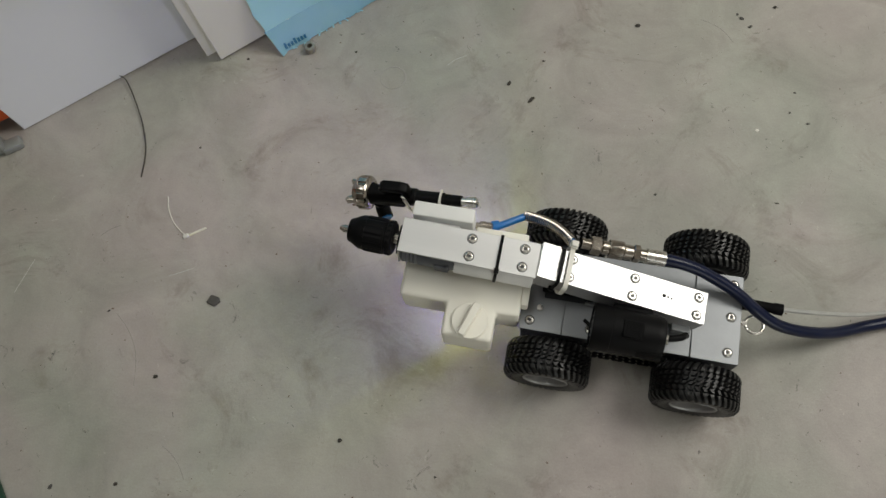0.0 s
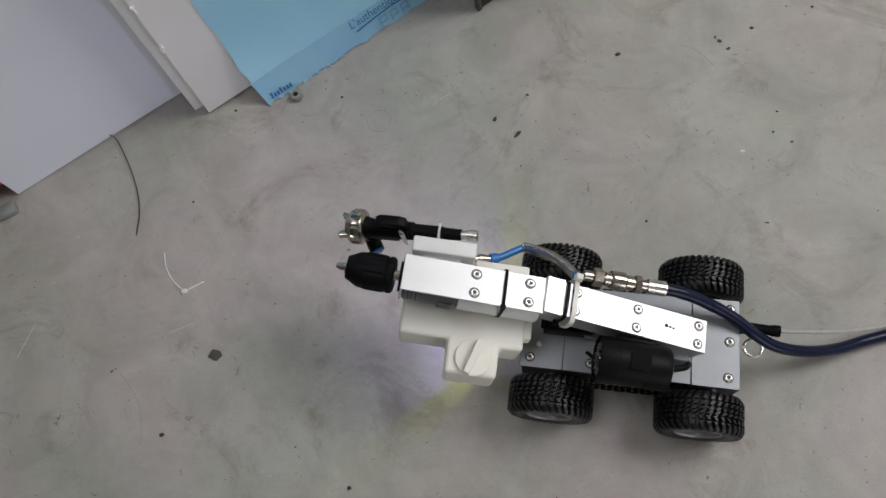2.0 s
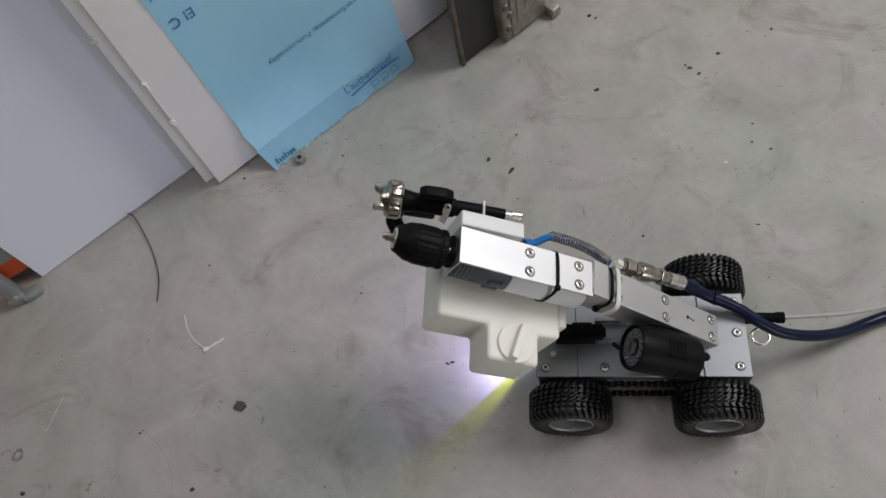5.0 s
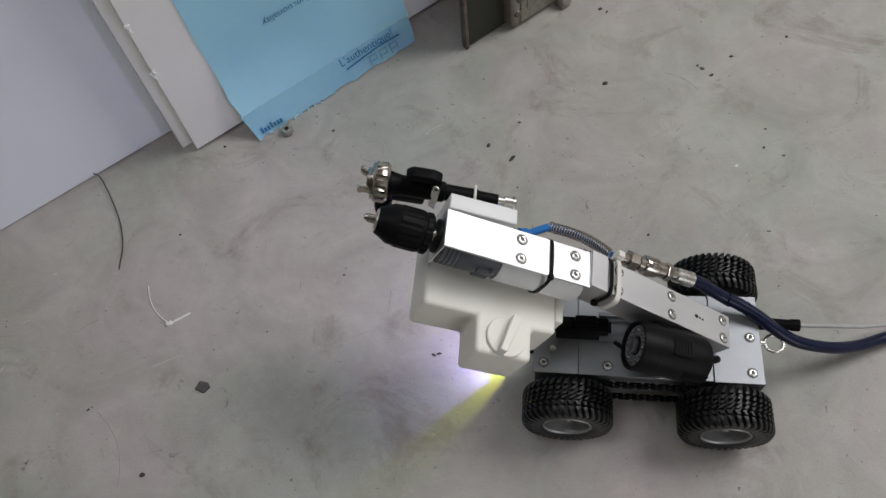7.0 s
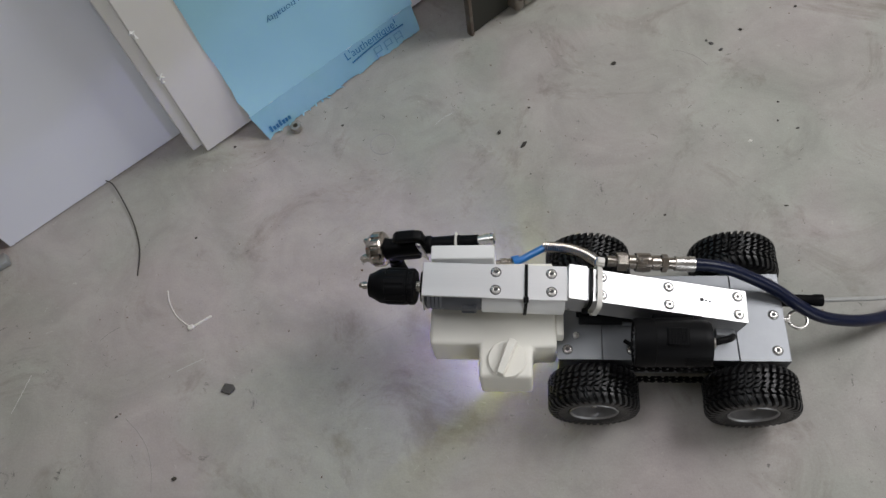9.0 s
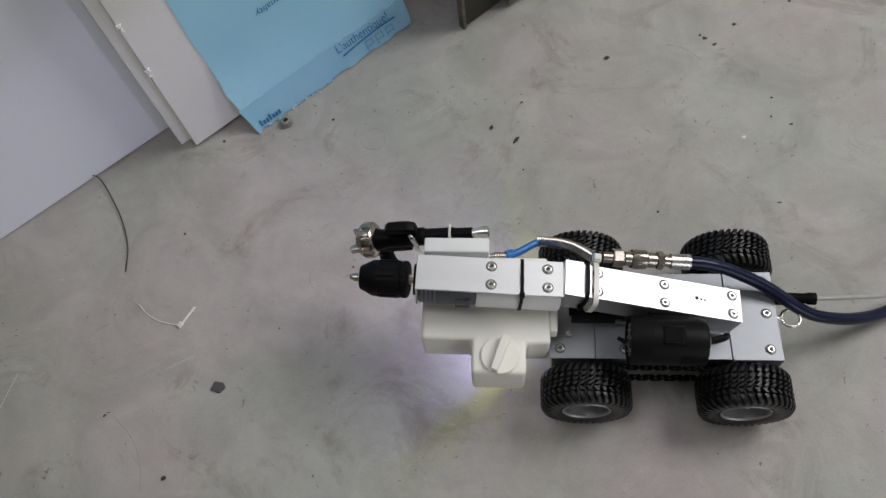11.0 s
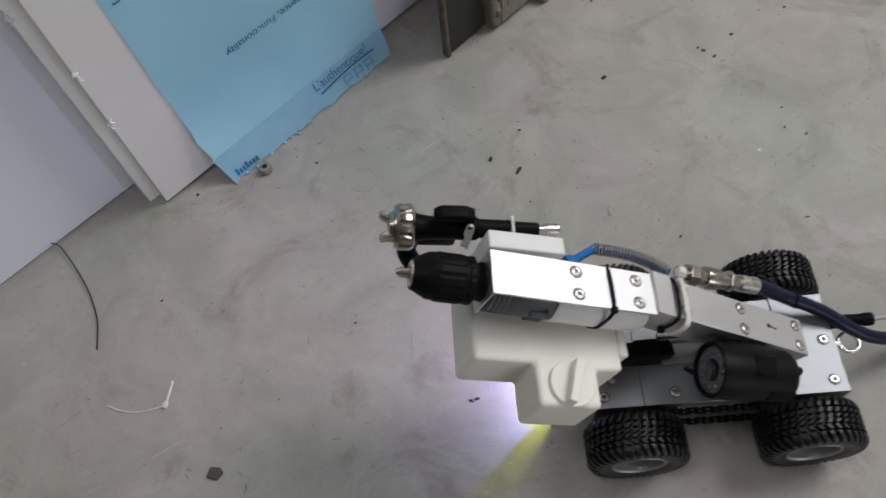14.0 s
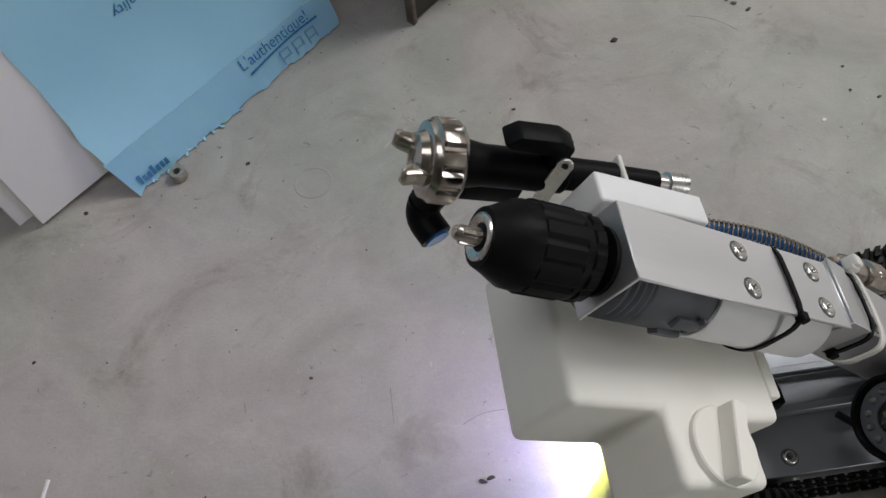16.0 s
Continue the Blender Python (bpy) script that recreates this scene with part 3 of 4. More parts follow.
def wheel_meshes():
    w, n, per, across = 0.041, 38, 12, 64
    bm = bmesh.new()
    rings = []
    for i in range(n * per):
        a = 2 * math.pi * i / (n * per)
        ring = []
        for j in range(across + 1):
            y = (j / across - 0.5) * w
            ay = abs(y)
            rad = 0.0416 if ay < 0.013 else 0.0416 - 0.0040 * ((ay - 0.013) / 0.0075) ** 2
            if ay < 0.0046:            # two rows of small slanted blocks in the middle
                phase = (i / per - 0.62 * y / 0.0046 + (0.5 if y > 0 else 0.0)) % 1.0
                lift = 0.0060 if phase < 0.55 else 0.0
            elif ay < 0.0108:          # a row of wider blocks beside them
                phase = (i / per - 0.50 * (ay - 0.0046) / 0.0062 + (0.30 if y > 0 else 0.80)) % 1.0
                lift = 0.0060 if phase < 0.55 else 0.0
            else:                      # long curved shoulder lugs
                phase = (i / per - 0.55 * ((ay - 0.0108) / 0.0097) ** 1.6 + (0.05 if y > 0 else 0.55)) % 1.0
                lift = 0.0061 if phase < 0.54 else 0.0
            if min(ay, abs(ay - 0.0046), abs(ay - 0.0108)) < 0.0006:
                lift = 0.0
            rr = rad + lift
            ring.append(bm.verts.new((rr * math.sin(a), y, rr * math.cos(a))))
        rings.append(ring)
    for i in range(len(rings)):
        p, q = rings[i], rings[(i + 1) % len(rings)]
        for j in range(across):
            bm.faces.new((p[j], p[j + 1], q[j + 1], q[j]))
    for s in (0, -1):          # side walls
        sg = -1 if s == 0 else 1
        prev = [ring[s] for ring in rings]
        for rad, yy in ((0.0360, w / 2 + 0.0004), (0.0300, w / 2 - 0.0002), (0.0268, w / 2 - 0.0016), (0.0250, w / 2 - 0.0045)):
            cur = [bm.verts.new((rad * math.sin(2 * math.pi * i / len(rings)), sg * yy, rad * math.cos(2 * math.pi * i / len(rings)))) for i in range(len(rings))]
            for i in range(len(cur)):
                k = (i + 1) % len(cur)
                bm.faces.new((prev[i], prev[k], cur[k], cur[i]))
            prev = cur
    tyre = mesh_of("tyre", bm, RUBBER, 30)
    bm = bmesh.new()
    for s in (-1, 1):
        lathe(bm, [(s * 0.0188, 0.0256), (s * 0.0196, 0.0248), (s * 0.0180, 0.0230), (s * 0.008, 0.0215), (s * 0.005, 0.0205), (s * 0.005, 0.009), (s * 0.010, 0.007), (s * 0.010, 0.0)], pose(0, 0, 0, 0, 0, 90), 40, cap=False)
    rim = mesh_of("rim", bm, RIM_GREY)
    bm = bmesh.new()
    for s in (-1, 1):
        lathe(bm, [(s * 0.009, 0.0), (s * 0.009, 0.0036), (s * 0.0135, 0.0034), (s * 0.014, 0.0)], pose(0, 0, 0, 0, 0, 90), 6, cap=False)
        for k in range(5):
            a = 2 * math.pi * k / 5
            lathe(bm, [(s * 0.004, 0.0), (s * 0.004, 0.0020), (s * 0.0072, 0.0018), (s * 0.0072, 0.0)], pose(0.0145 * math.cos(a), 0, 0.0145 * math.sin(a), 0, 0, 90), 8, cap=False)
    nut = mesh_of("hub_nut", bm, STEEL)
    return tyre, rim, nut


def build_wheels():
    tyre, rim, nut = wheel_meshes()
    for k, x in enumerate(WHEEL_X):
        for s in (-1, 1):
            w = new("wheel")
            w.parent = robot
            w.matrix_basis = pose(x, 0.0110 + s * 0.0765, 0.0470, 0, 11 * k + 7 * s, 0)
            for me, label in ((tyre, "chunky black off-road tyre"), (rim, "dull aluminium rim"), (nut, "")):
                ob = new(me.name, me)
                ob.parent = w
                tagged(ob, label)
            bm = bmesh.new()
            rod(bm, (x, CY + s * 0.046, 0.0470), (x, 0.0110 + s * 0.072, 0.0470), 0.005, 12)
            part("axle", bm, STEEL, robot)


build_wheels()


def build_chain():
    """Roller chains that couple the wheels of each side."""
    bm = bmesh.new()
    for s in (-0.0052, 0.0052):
        for dy in (-0.0016, 0.0016):
            b2 = bmesh.new()
            for sx in (-1, 1):
                lathe(b2, [(-0.0005, 0), (-0.0005, 0.0030), (0.0005, 0.0030), (0.0005, 0)], pose(sx * 0.0032, dy, 0, 0, 0, 90), 10, cap=False)
            box(b2, -0.0032, 0.0032, dy - 0.0005, dy + 0.0005, -0.0018, 0.0018)
            if s < 0:
                join(bm, b2)
            else:
                b2.free()
    rod(bm, (-0.0032, -0.002, 0), (-0.0032, 0.002, 0), 0.0016, 8)
    link = mesh_of("chain_link", bm, BLACK_MATT)
    x0, x1, r = WHEEL_X[0], WHEEL_X[1], 0.0175
    for side in (-1, 1):
        y = 0.0105 + side * 0.0520
        ch = new("drive_chain")
        ch.parent = robot
        tagged(ch, "black roller chain between the wheels")
        n = 22
        for i in range(n):
            for z, turn in ((0.0470 + r, 0), (0.0470 - r, 180)):
                ob = new("chain_link", link)
                ob.parent = ch
                ob.matrix_basis = pose(x0 + (x1 - x0) * (i + 0.5) / n, y + (0.0007 if i % 2 else -0.0007), z - 0.0006 * math.sin(math.pi * i / n), 0, turn, 0)
        for x in (x0, x1):
            bm = bmesh.new()
            lathe(bm, [(-0.0012, 0.0), (-0.0012, 0.0175), (0.0012, 0.0175), (0.0012, 0.0)], pose(x, y, 0.0470, 0, 0, 90), 24, cap=False)
            for k in range(14):
                a = 2 * math.pi * k / 14
                rod(bm, (x + 0.0185 * math.cos(a), y - 0.001, 0.0470 + 0.0185 * math.sin(a)), (x + 0.0185 * math.cos(a), y + 0.001, 0.0470 + 0.0185 * math.sin(a)), 0.002, 6)
            part("sprocket", bm, BLACK_MATT, ch)


build_chain()

# the arm; its parts are given where they lie with the arm at zero lift
TO_ARM = Matrix.Translation((-HX, 0, -HZ))
BEAM = Matrix.Translation((0.0487, 0.0124, 0.1292)) @ Matrix((( 0.9733, 0.053, 0.2250, 0), (-0.0535, 0.9986, -0.0045, 0), (-0.2250, -0.0077, 0.9743, 0), (0, 0, 0, 1)))
HEAD = Matrix.Translation((-0.1237, 0.0165, 0.1562)) @ pose(0, 0, 0, 0, 3.9, -0.6)   # local x to the rear along the head's top


def apart_of(name, bm, mat, parent, label="", smooth=38):
    bm.transform(TO_ARM)
    return part(name, bm, mat, parent, label, smooth)


def build_arm():
    bm = bmesh.new()
    profile_bar(bm, [(-0.0178, 0.0), (0.0178, 0.0), (0.0178, -0.030), (0.0160, -0.030), (0.0160, -0.0018), (-0.0160, -0.0018), (-0.0160, -0.030), (-0.0178, -0.030)], -0.104, 0.0815, BEAM, 0.0004)
    arm = apart_of("arm", bm, ALU, robot, "brushed aluminium channel beam of the lifting arm")
    rivets(arm, [(0.0, 0.0098, 0), (0.0, -0.0098, 0), (0.0718, 0.0098, 0), (0.0718, -0.0098, 0), (-0.0690, 0.0098, 0), (-0.0690, -0.0098, 0)], TO_ARM @ BEAM)
    # hole with three small marks
    bm = bmesh.new()
    for x, y, r in ((0.034, 0.001, 0.0020), (0.0385, 0.0005, 0.0011), (0.0425, 0.0, 0.0011)):
        lathe(bm, [(0.0, 0), (0.0, r), (0.0005, r), (0.0005, 0)], BEAM @ pose(x, y, 0, 0, -90, 0), 12, cap=False)
    apart_of("drill_hole", bm, DARK, arm)
    # joint plate between beam and head
    bm = bmesh.new()
    profile_bar(bm, [(-0.0190, 0.0016), (0.0190, 0.0016), (0.0190, 0.0002), (-0.0180, 0.0002), (-0.0180, -0.024), (-0.0190, -0.024)], -0.103, -0.084, BEAM, 0.0003)
    apart_of("joint_plate", bm, ALU, arm, "folded aluminium joint plate")

    # head: top, front and far plate of a folded channel
    bm = bmesh.new()
    box(bm, -0.0740, 0.0715, -0.0190, 0.0190, -0.0015, 0.0005, HEAD, 0.0005, 1)
    box(bm, -0.0740, -0.0722, -0.0190, 0.0190, -0.0370, 0.0, HEAD, 0.0004, 1)
    box(bm, -0.0740, 0.0715, 0.0172, 0.0190, -0.0370, 0.0, HEAD, 0.0004, 1)
    apart_of("head_plate", bm, ALU, arm, "folded brushed aluminium head plate")
    rivets(arm, [(0.0, 0.0098, 0.0005), (0.0, -0.0098, 0.0005), (0.0556, 0.0098, 0.0005), (0.0556, -0.0100, 0.0005)], TO_ARM @ HEAD)

    # drill motor below the head plate
    axis = HEAD @ pose(0, 0, -0.0190)
    low = HEAD @ pose(0, 0, -0.0232)
    bm = bmesh.new()
    lathe(bm, [(-0.0715, 0.0), (-0.0715, 0.0185), (-0.069, 0.0212), (-0.066, 0.0200), (-0.0645, 0.0213), (-0.062, 0.0201), (-0.0605, 0.0213), (-0.058, 0.0201), (-0.056, 0.0213), (-0.0535, 0.0201),
               (-0.052, 0.0212), (-0.024, 0.0212), (-0.016, 0.0204), (-0.012, 0.0195), (-0.012, 0)], low, 40, cap=False)
    apart_of("gearbox", bm, GREY_PLASTIC, arm, "ribbed dark grey drill gearbox")
    for name, x_from, x_to, y_from, y_to, top, turn in (("lug", -0.034, -0.019, -0.0034, 0.0034, 0.0236, 116), ("selector", -0.034, -0.019, -0.0034, 0.0034, 0.0236, 82), ("clip", -0.0215, -0.0185, -0.0020, 0.0125, 0.0226, 98)):
        bm = bmesh.new()
        box(bm, x_from, x_to, y_from, y_to, 0.0190, top, low @ pose(0, 0, 0, turn, 0, 0), 0.0012, 2)
        apart_of(name, bm, GREY_PLASTIC, arm)
    bm = bmesh.new()
    lathe(bm, [(-0.0135, 0.0), (-0.0135, 0.0216), (-0.0125, 0.0222), (0.0685, 0.0222), (0.0700, 0.0212), (0.0700, 0)], low, 44, cap=False)
    apart_of("motor_tube", bm, TUBE_WHITE, arm, "white plastic motor tube")
    # bolt beside the joint
    bm = bmesh.new()
    lathe(bm, [(0, 0), (0, 0.0028), (0.006, 0.0028), (0.0062, 0.0045), (0.010, 0.0045), (0.010, 0)], axis @ pose(0.074, -0.006, -0.004, 0, 0, -90), 12, cap=False)
    apart_of("bolt", bm, STEEL, arm)

    # drill chuck
    chuck = along((-0.2665, 0.0198, 0.1416), (-0.2035, 0.0168, 0.1430)) @ pose(0.1425, 0, 0)
    bm = bmesh.new()
    fluted(bm, [(-0.0820, 0.0165, 0), (-0.0835, 0.0182, 0), (-0.0840, 0.0190, 1), (-0.0884, 0.0190, 1), (-0.0890, 0.0179, 0), (-0.0900, 0.0179, 0), (-0.0905, 0.0188, 0),
                (-0.0928, 0.0189, 0), (-0.0932, 0.0194, 1), (-0.1120, 0.0194, 1), (-0.1124, 0.0187, 0), (-0.1190, 0.0182, 0), (-0.1270, 0.0140, 0), (-0.1312, 0.0122, 0)], chuck, 12, 0.0011)
    apart_of("chuck", bm, BLACK, arm, "ribbed black keyless drill chuck")
    bm = bmesh.new()
    lathe(bm, [(-0.1300, 0.0), (-0.1300, 0.0104), (-0.1322, 0.0098), (-0.1326, 0.0086), (-0.1316, 0.0070), (-0.1290, 0.0)], chuck, 28, cap=False)
    apart_of("chuck_ring", bm, STEEL, arm)
    bm = bmesh.new()
    lathe(bm, [(-0.1428, 0.0), (-0.1428, 0.0022), (-0.1415, 0.0030), (-0.1290, 0.0040), (-0.128, 0)], chuck, 16, cap=False)
    for k in range(3):
        m = chuck @ pose(0, 0, 0, 120 * k + 20, 0, 0)
        box(bm, -0.1400, -0.128, -0.0013, 0.0013, 0.0020, 0.0042, m, 0.0005, 1)
    apart_of("jaw", bm, NICKEL, arm, "steel chuck jaws")
    bm = bmesh.new()
    lathe(bm, [(-0.0765, 0.0), (-0.0765, 0.0155), (-0.0742, 0.0155), (-0.0742, 0.0)], axis, 28, cap=False)
    apart_of("washer", bm, BLACK_MATT, arm)
    bm = bmesh.new()
    lathe(bm, [(-0.084, 0.0), (-0.084, 0.0052), (-0.071, 0.0052), (-0.071, 0.0)], axis, 20, cap=False)
    apart_of("spindle", bm, STEEL, arm)

    # black cable ties round the head
    def tie(x, m, mat, ry, z0, z1, wide, name, label, knot):
        bm = bmesh.new()
        loop = []
        for i in range(33):
            a = 2 * math.pi * i / 32
            c, s = math.cos(a), math.sin(a)
            e = 0.4 if s >= 0 else 1.0
            loop.append((ry * math.copysign(abs(c) ** e, c), (z0 + z1) / 2 + (z1 - z0) / 2 * math.copysign(abs(s) ** e, s)))
        loop = loop[:-1]
        quads = []
        for ya, za in loop:
            d = Vector((ya, za - (z0 + z1) / 2)).normalized() * 0.0011
            quads.append([bm.verts.new(m @ Vector((x + wx, ya + o * d.x, za + o * d.y))) for wx, o in ((-wide / 2, 0), (wide / 2, 0), (wide / 2, 1), (-wide / 2, 1))])
        for i in range(len(quads)):
            p, q = quads[i], quads[(i + 1) % len(quads)]
            for k in range(4):
                bm.faces.new((p[k], p[(k + 1) % 4], q[(k + 1) % 4], q[k]))
        box(bm, x - wide * 0.8, x + wide * 0.8, knot[0] - 0.0026, knot[0] + 0.0026, knot[1] - 0.002, knot[1] + 0.0028, m, 0.0006, 1)
        return apart_of(name, bm, mat, arm, label)

    tie(0.0305, HEAD, BLACK, 0.0226, -0.0468, 0.0014, 0.0032, "cable_tie", "black nylon cable tie", (-0.0195, 0.0))
    tie(-0.0800, BEAM, BLACK, 0.0200, -0.0330, 0.0022, 0.0036, "cable_tie", "black nylon cable tie", (-0.0200, -0.022))
    tie(-0.0715, BEAM, NYLON, 0.0240, -0.0330, 0.0026, 0.0052, "cable_tie", "wide translucent white cable tie", (0.0235, 0.002))
    bm = bmesh.new()
    box(bm, -0.0755, -0.0675, 0.022, 0.029, -0.001, 0.0075, BEAM, 0.0014, 2)
    apart_of("tie_head", bm, NYLON, arm, "translucent white cable-tie head")

    # liquid tank and its cap
    outline = [(-0.1955, -0.0305), (-0.1428, -0.0305), (-0.1428, -0.0665), (-0.0878, -0.0665), (-0.0878, -0.0335), (-0.0630, -0.0335), (-0.0630, 0.056), (-0.1955, 0.056)]
    bm = bmesh.new()
    prism(bm, outline, 0.0525, 0.1040, None, 0.0048, 4)
    apart_of("tank", bm, TANK_WHITE, arm, "cream plastic liquid tank with rounded edges")
    bm = bmesh.new()
    box(bm, -0.0635, -0.0555, -0.020, 0.045, 0.085, 0.1035, None, 0.002, 2)
    box(bm, -0.1240, -0.066, 0.034, 0.055, 0.1035, 0.1200, None, 0.002, 2)
    apart_of("tank_bracket", bm, TANK_WHITE, arm)
    bm = bmesh.new()
    lathe(bm, [(0, 0.0), (0, 0.0196), (0.0030, 0.0196), (0.0038, 0.0188), (0.0038, 0)], pose(-0.1138, -0.0478, 0.1038, 0, -90, 0), 40, cap=False)
    apart_of("tank_cap", bm, TANK_WHITE, arm, "round cream screw cap with a grip bar")
    bm = bmesh.new()
    prism(bm, [(-0.0195, -0.0036), (0.0185, -0.0044), (0.0195, 0.0), (0.0185, 0.0044), (-0.0195, 0.0036)], 0.0, 0.0105, pose(-0.1138, -0.0478, 0.1070, 0, 0, 71), 0.0008, 1)
    apart_of("grip_bar", bm, TANK_WHITE, arm)

    # spray gun on its mounting block
    bm = bmesh.new()
    box(bm, -0.1925, -0.1262, 0.0452, 0.0618, 0.1040, 0.1502, None, 0.0018, 3)
    box(bm, -0.1800, -0.1400, 0.0352, 0.0460, 0.1200, 0.1380, None, 0.001, 1)
    apart_of("gun_block", bm, TUBE_WHITE, arm, "white plastic mounting block")
    gun = along((-0.2542, 0.0728, 0.1215), (-0.1302, 0.0723, 0.1432))
    bm = bmesh.new()
    lathe(bm, [(0.006, 0.0), (0.006, 0.0135), (0.012, 0.0112), (0.020, 0.0098), (0.060, 0.0098), (0.062, 0.0080), (0.092, 0.0076), (0.093, 0.0066), (0.112, 0.0060), (0.112, 0)], gun, 24, cap=False)
    box(bm, 0.012, 0.044, -0.0065, 0.0065, -0.020, -0.004, gun, 0.003, 2)
    apart_of("gun_body", bm, BLACK, arm, "black spray gun body")
    bm = bmesh.new()
    prism(bm, [(0.0, 0.0), (0.006, 0.0060), (0.026, 0.0060), (0.034, 0.0020), (0.034, -0.016), (0.026, -0.016), (0.025, -0.004), (0.004, -0.003)], -0.0055, 0.0055, gun @ pose(0.022, 0, 0.0205, 90, 0, 0), 0.0014, 2)
    apart_of("gun_hook", bm, BLACK, arm, "black hanging hook of the spray gun")
    bm = bmesh.new()
    fluted(bm, [(-0.0085, 0.0150, 0), (-0.0080, 0.0172, 0), (-0.0055, 0.0180, 0), (-0.0045, 0.0192, 0), (-0.0040, 0.0194, 1), (0.0050, 0.0194, 1), (0.0056, 0.0190, 0), (0.0072, 0.0178, 0), (0.0085, 0.0160, 0)], gun, 12, 0.0016)
    apart_of("air_cap_ring", bm, NICKEL, arm, "ribbed nickel-plated air cap ring")
    bm = bmesh.new()
    lathe(bm, [(-0.0085, 0.0130), (-0.0120, 0.0115), (-0.0130, 0.0060), (-0.0115, 0.0045), (-0.0115, 0.0)], gun, 28, cap=False)
    for s in (-1, 1):
        prism(bm, [(-0.0205, 0.0118), (-0.0180, 0.0086), (-0.0125, 0.0058), (-0.0085, 0.0050), (-0.0080, 0.0142), (-0.0125, 0.0134), (-0.0185, 0.0150)], -0.0038, 0.0038,
              gun @ pose(0, 0, 0, 90 - 90 * s - 8, 0, 0), 0.0012, 2)
    apart_of("air_cap_horn", bm, NICKEL, arm, "nickel-plated air cap with two horns")
    bm = bmesh.new()
    lathe(bm, [(0.112, 0.0), (0.112, 0.0042), (0.118, 0.0042), (0.1185, 0.0060), (0.129, 0.0060), (0.130, 0.004), (0.130, 0)], gun, 16, cap=False)
    apart_of("adjusting_screw", bm, STEEL, arm)
    bm = bmesh.new()
    box(bm, 0.088, 0.0905, -0.0080, 0.0080, -0.004, 0.0090, gun, 0.0006, 1)
    apart_of("cable_tie", bm, NYLON, arm, "thin white cable tie")
    lever_top, lever_foot = Vector((-0.2063, 0.0625, 0.1480)), Vector((-0.2010, 0.0630, 0.1140))
    run = (lever_top - lever_foot).normalized()
    flat = Vector((-0.45, -0.85, 0.0))
    flat = (flat - run * flat.dot(run)).normalized()
    side = flat.cross(run)
    lever = Matrix(((run.x, side.x, flat.x, 0), (run.y, side.y, flat.y, 0), (run.z, side.z, flat.z, 0), (0, 0, 0, 1)))
    lever = Matrix.Translation(lever_top - run * 0.013) @ lever
    bm = bmesh.new()
    prism(bm, [(-0.019, -0.0036), (0.013, -0.0036)] + [(0.013 + 0.0036 * math.sin(a), -0.0036 * math.cos(a)) for a in (0.5, 1.0, 1.57, 2.1, 2.6)] + [(0.013, 0.0036), (-0.019, 0.0036)], -0.0008, 0.0008, lever, 0.0003, 1)
    apart_of("trigger_lever", bm, STEEL, arm, "bright steel trigger lever")
    bm = bmesh.new()
    lathe(bm, [(-0.0012, 0.0), (-0.0012, 0.0016), (0.0012, 0.0016), (0.0012, 0.0)], lever @ pose(0.0128, 0, 0, 0, 90, 0), 12, cap=False)
    apart_of("lever_hole", bm, DARK, arm)
    bm = bmesh.new()
    tube(bm, [(-0.243, 0.0730, 0.122), (-0.2430, 0.0755, 0.109), (-0.2425, 0.0780, 0.094)], 0.0072, 16, 4)
    tube(bm, [(-0.2425, 0.0775, 0.096), (-0.2420, 0.0785, 0.084), (-0.2400, 0.0740, 0.0775), (-0.2340, 0.0640, 0.0770)], 0.0086, 16, 4)
    apart_of("inlet_elbow", bm, BLACK, arm, "black push-fit elbow under the spray gun")
    bm = bmesh.new()
    rod(bm, (-0.2346, 0.0650, 0.0770), (-0.2333, 0.0625, 0.0769), 0.0064, 16)
    apart_of("collet", bm, BLUE_TUBE, arm, "blue collet of the elbow")

    # blue tube with strain spring and couplings
    bm = bmesh.new()
    tube(bm, [(-0.106, 0.0610, 0.1120), (-0.098, 0.0645, 0.1110), (-0.086, 0.0730, 0.1085), (-0.0714, 0.0832, 0.1055)], 0.0040, 14)
    apart_of("air_tube", bm, BLUE_TUBE, arm, "blue air tube")
    bm = bmesh.new()
    lathe(bm, [(0, 0), (0, 0.0036), (0.005, 0.0036), (0.0055, 0.0052), (0.012, 0.0052), (0.0125, 0.0042), (0.018, 0.0042), (0.018, 0)], along((-0.127, 0.0570, 0.1155), (-0.108, 0.0605, 0.1123)), 12, cap=False)
    apart_of("tube_fitting", bm, NICKEL, arm, "small nickel-plated hose fitting")
    bm = bmesh.new()
    rod(bm, (-0.1085, 0.0603, 0.1123), (-0.1015, 0.0628, 0.1114), 0.0062, 14)
    apart_of("tube_collet", bm, BLUE_TUBE, arm, "blue collet of the hose fitting")
    spring_from, spring_to = Vector((-0.0735, 0.0820, 0.1060)), Vector((-0.0200, 0.0485, 0.1340))
    sag = Vector((0.004, 0.004, 0.001))
    turn_of = along(spring_from, spring_to).to_3x3()
    bm = bmesh.new()
    pts = []
    for i in range(27 * 9 + 1):
        u = i / (27 * 9)
        a = 2 * math.pi * i / 9
        pts.append(spring_from.lerp(spring_to, u) + sag * math.sin(math.pi * u) + turn_of @ Vector((0, 0.0054 * math.cos(a), 0.0054 * math.sin(a))))
    tube(bm, pts, 0.0008, 5, 1)
    apart_of("strain_spring", bm, NICKEL, arm, "coiled steel strain-relief spring")
    bm = bmesh.new()
    tube(bm, [spring_from.lerp(spring_to, u) + sag * math.sin(math.pi * min(u, 1)) for u in (0.0, 0.25, 0.5, 0.75, 1.0)], 0.0038, 10)
    apart_of("spring_hose", bm, BLUE_TUBE, arm, "blue tube inside the spring")
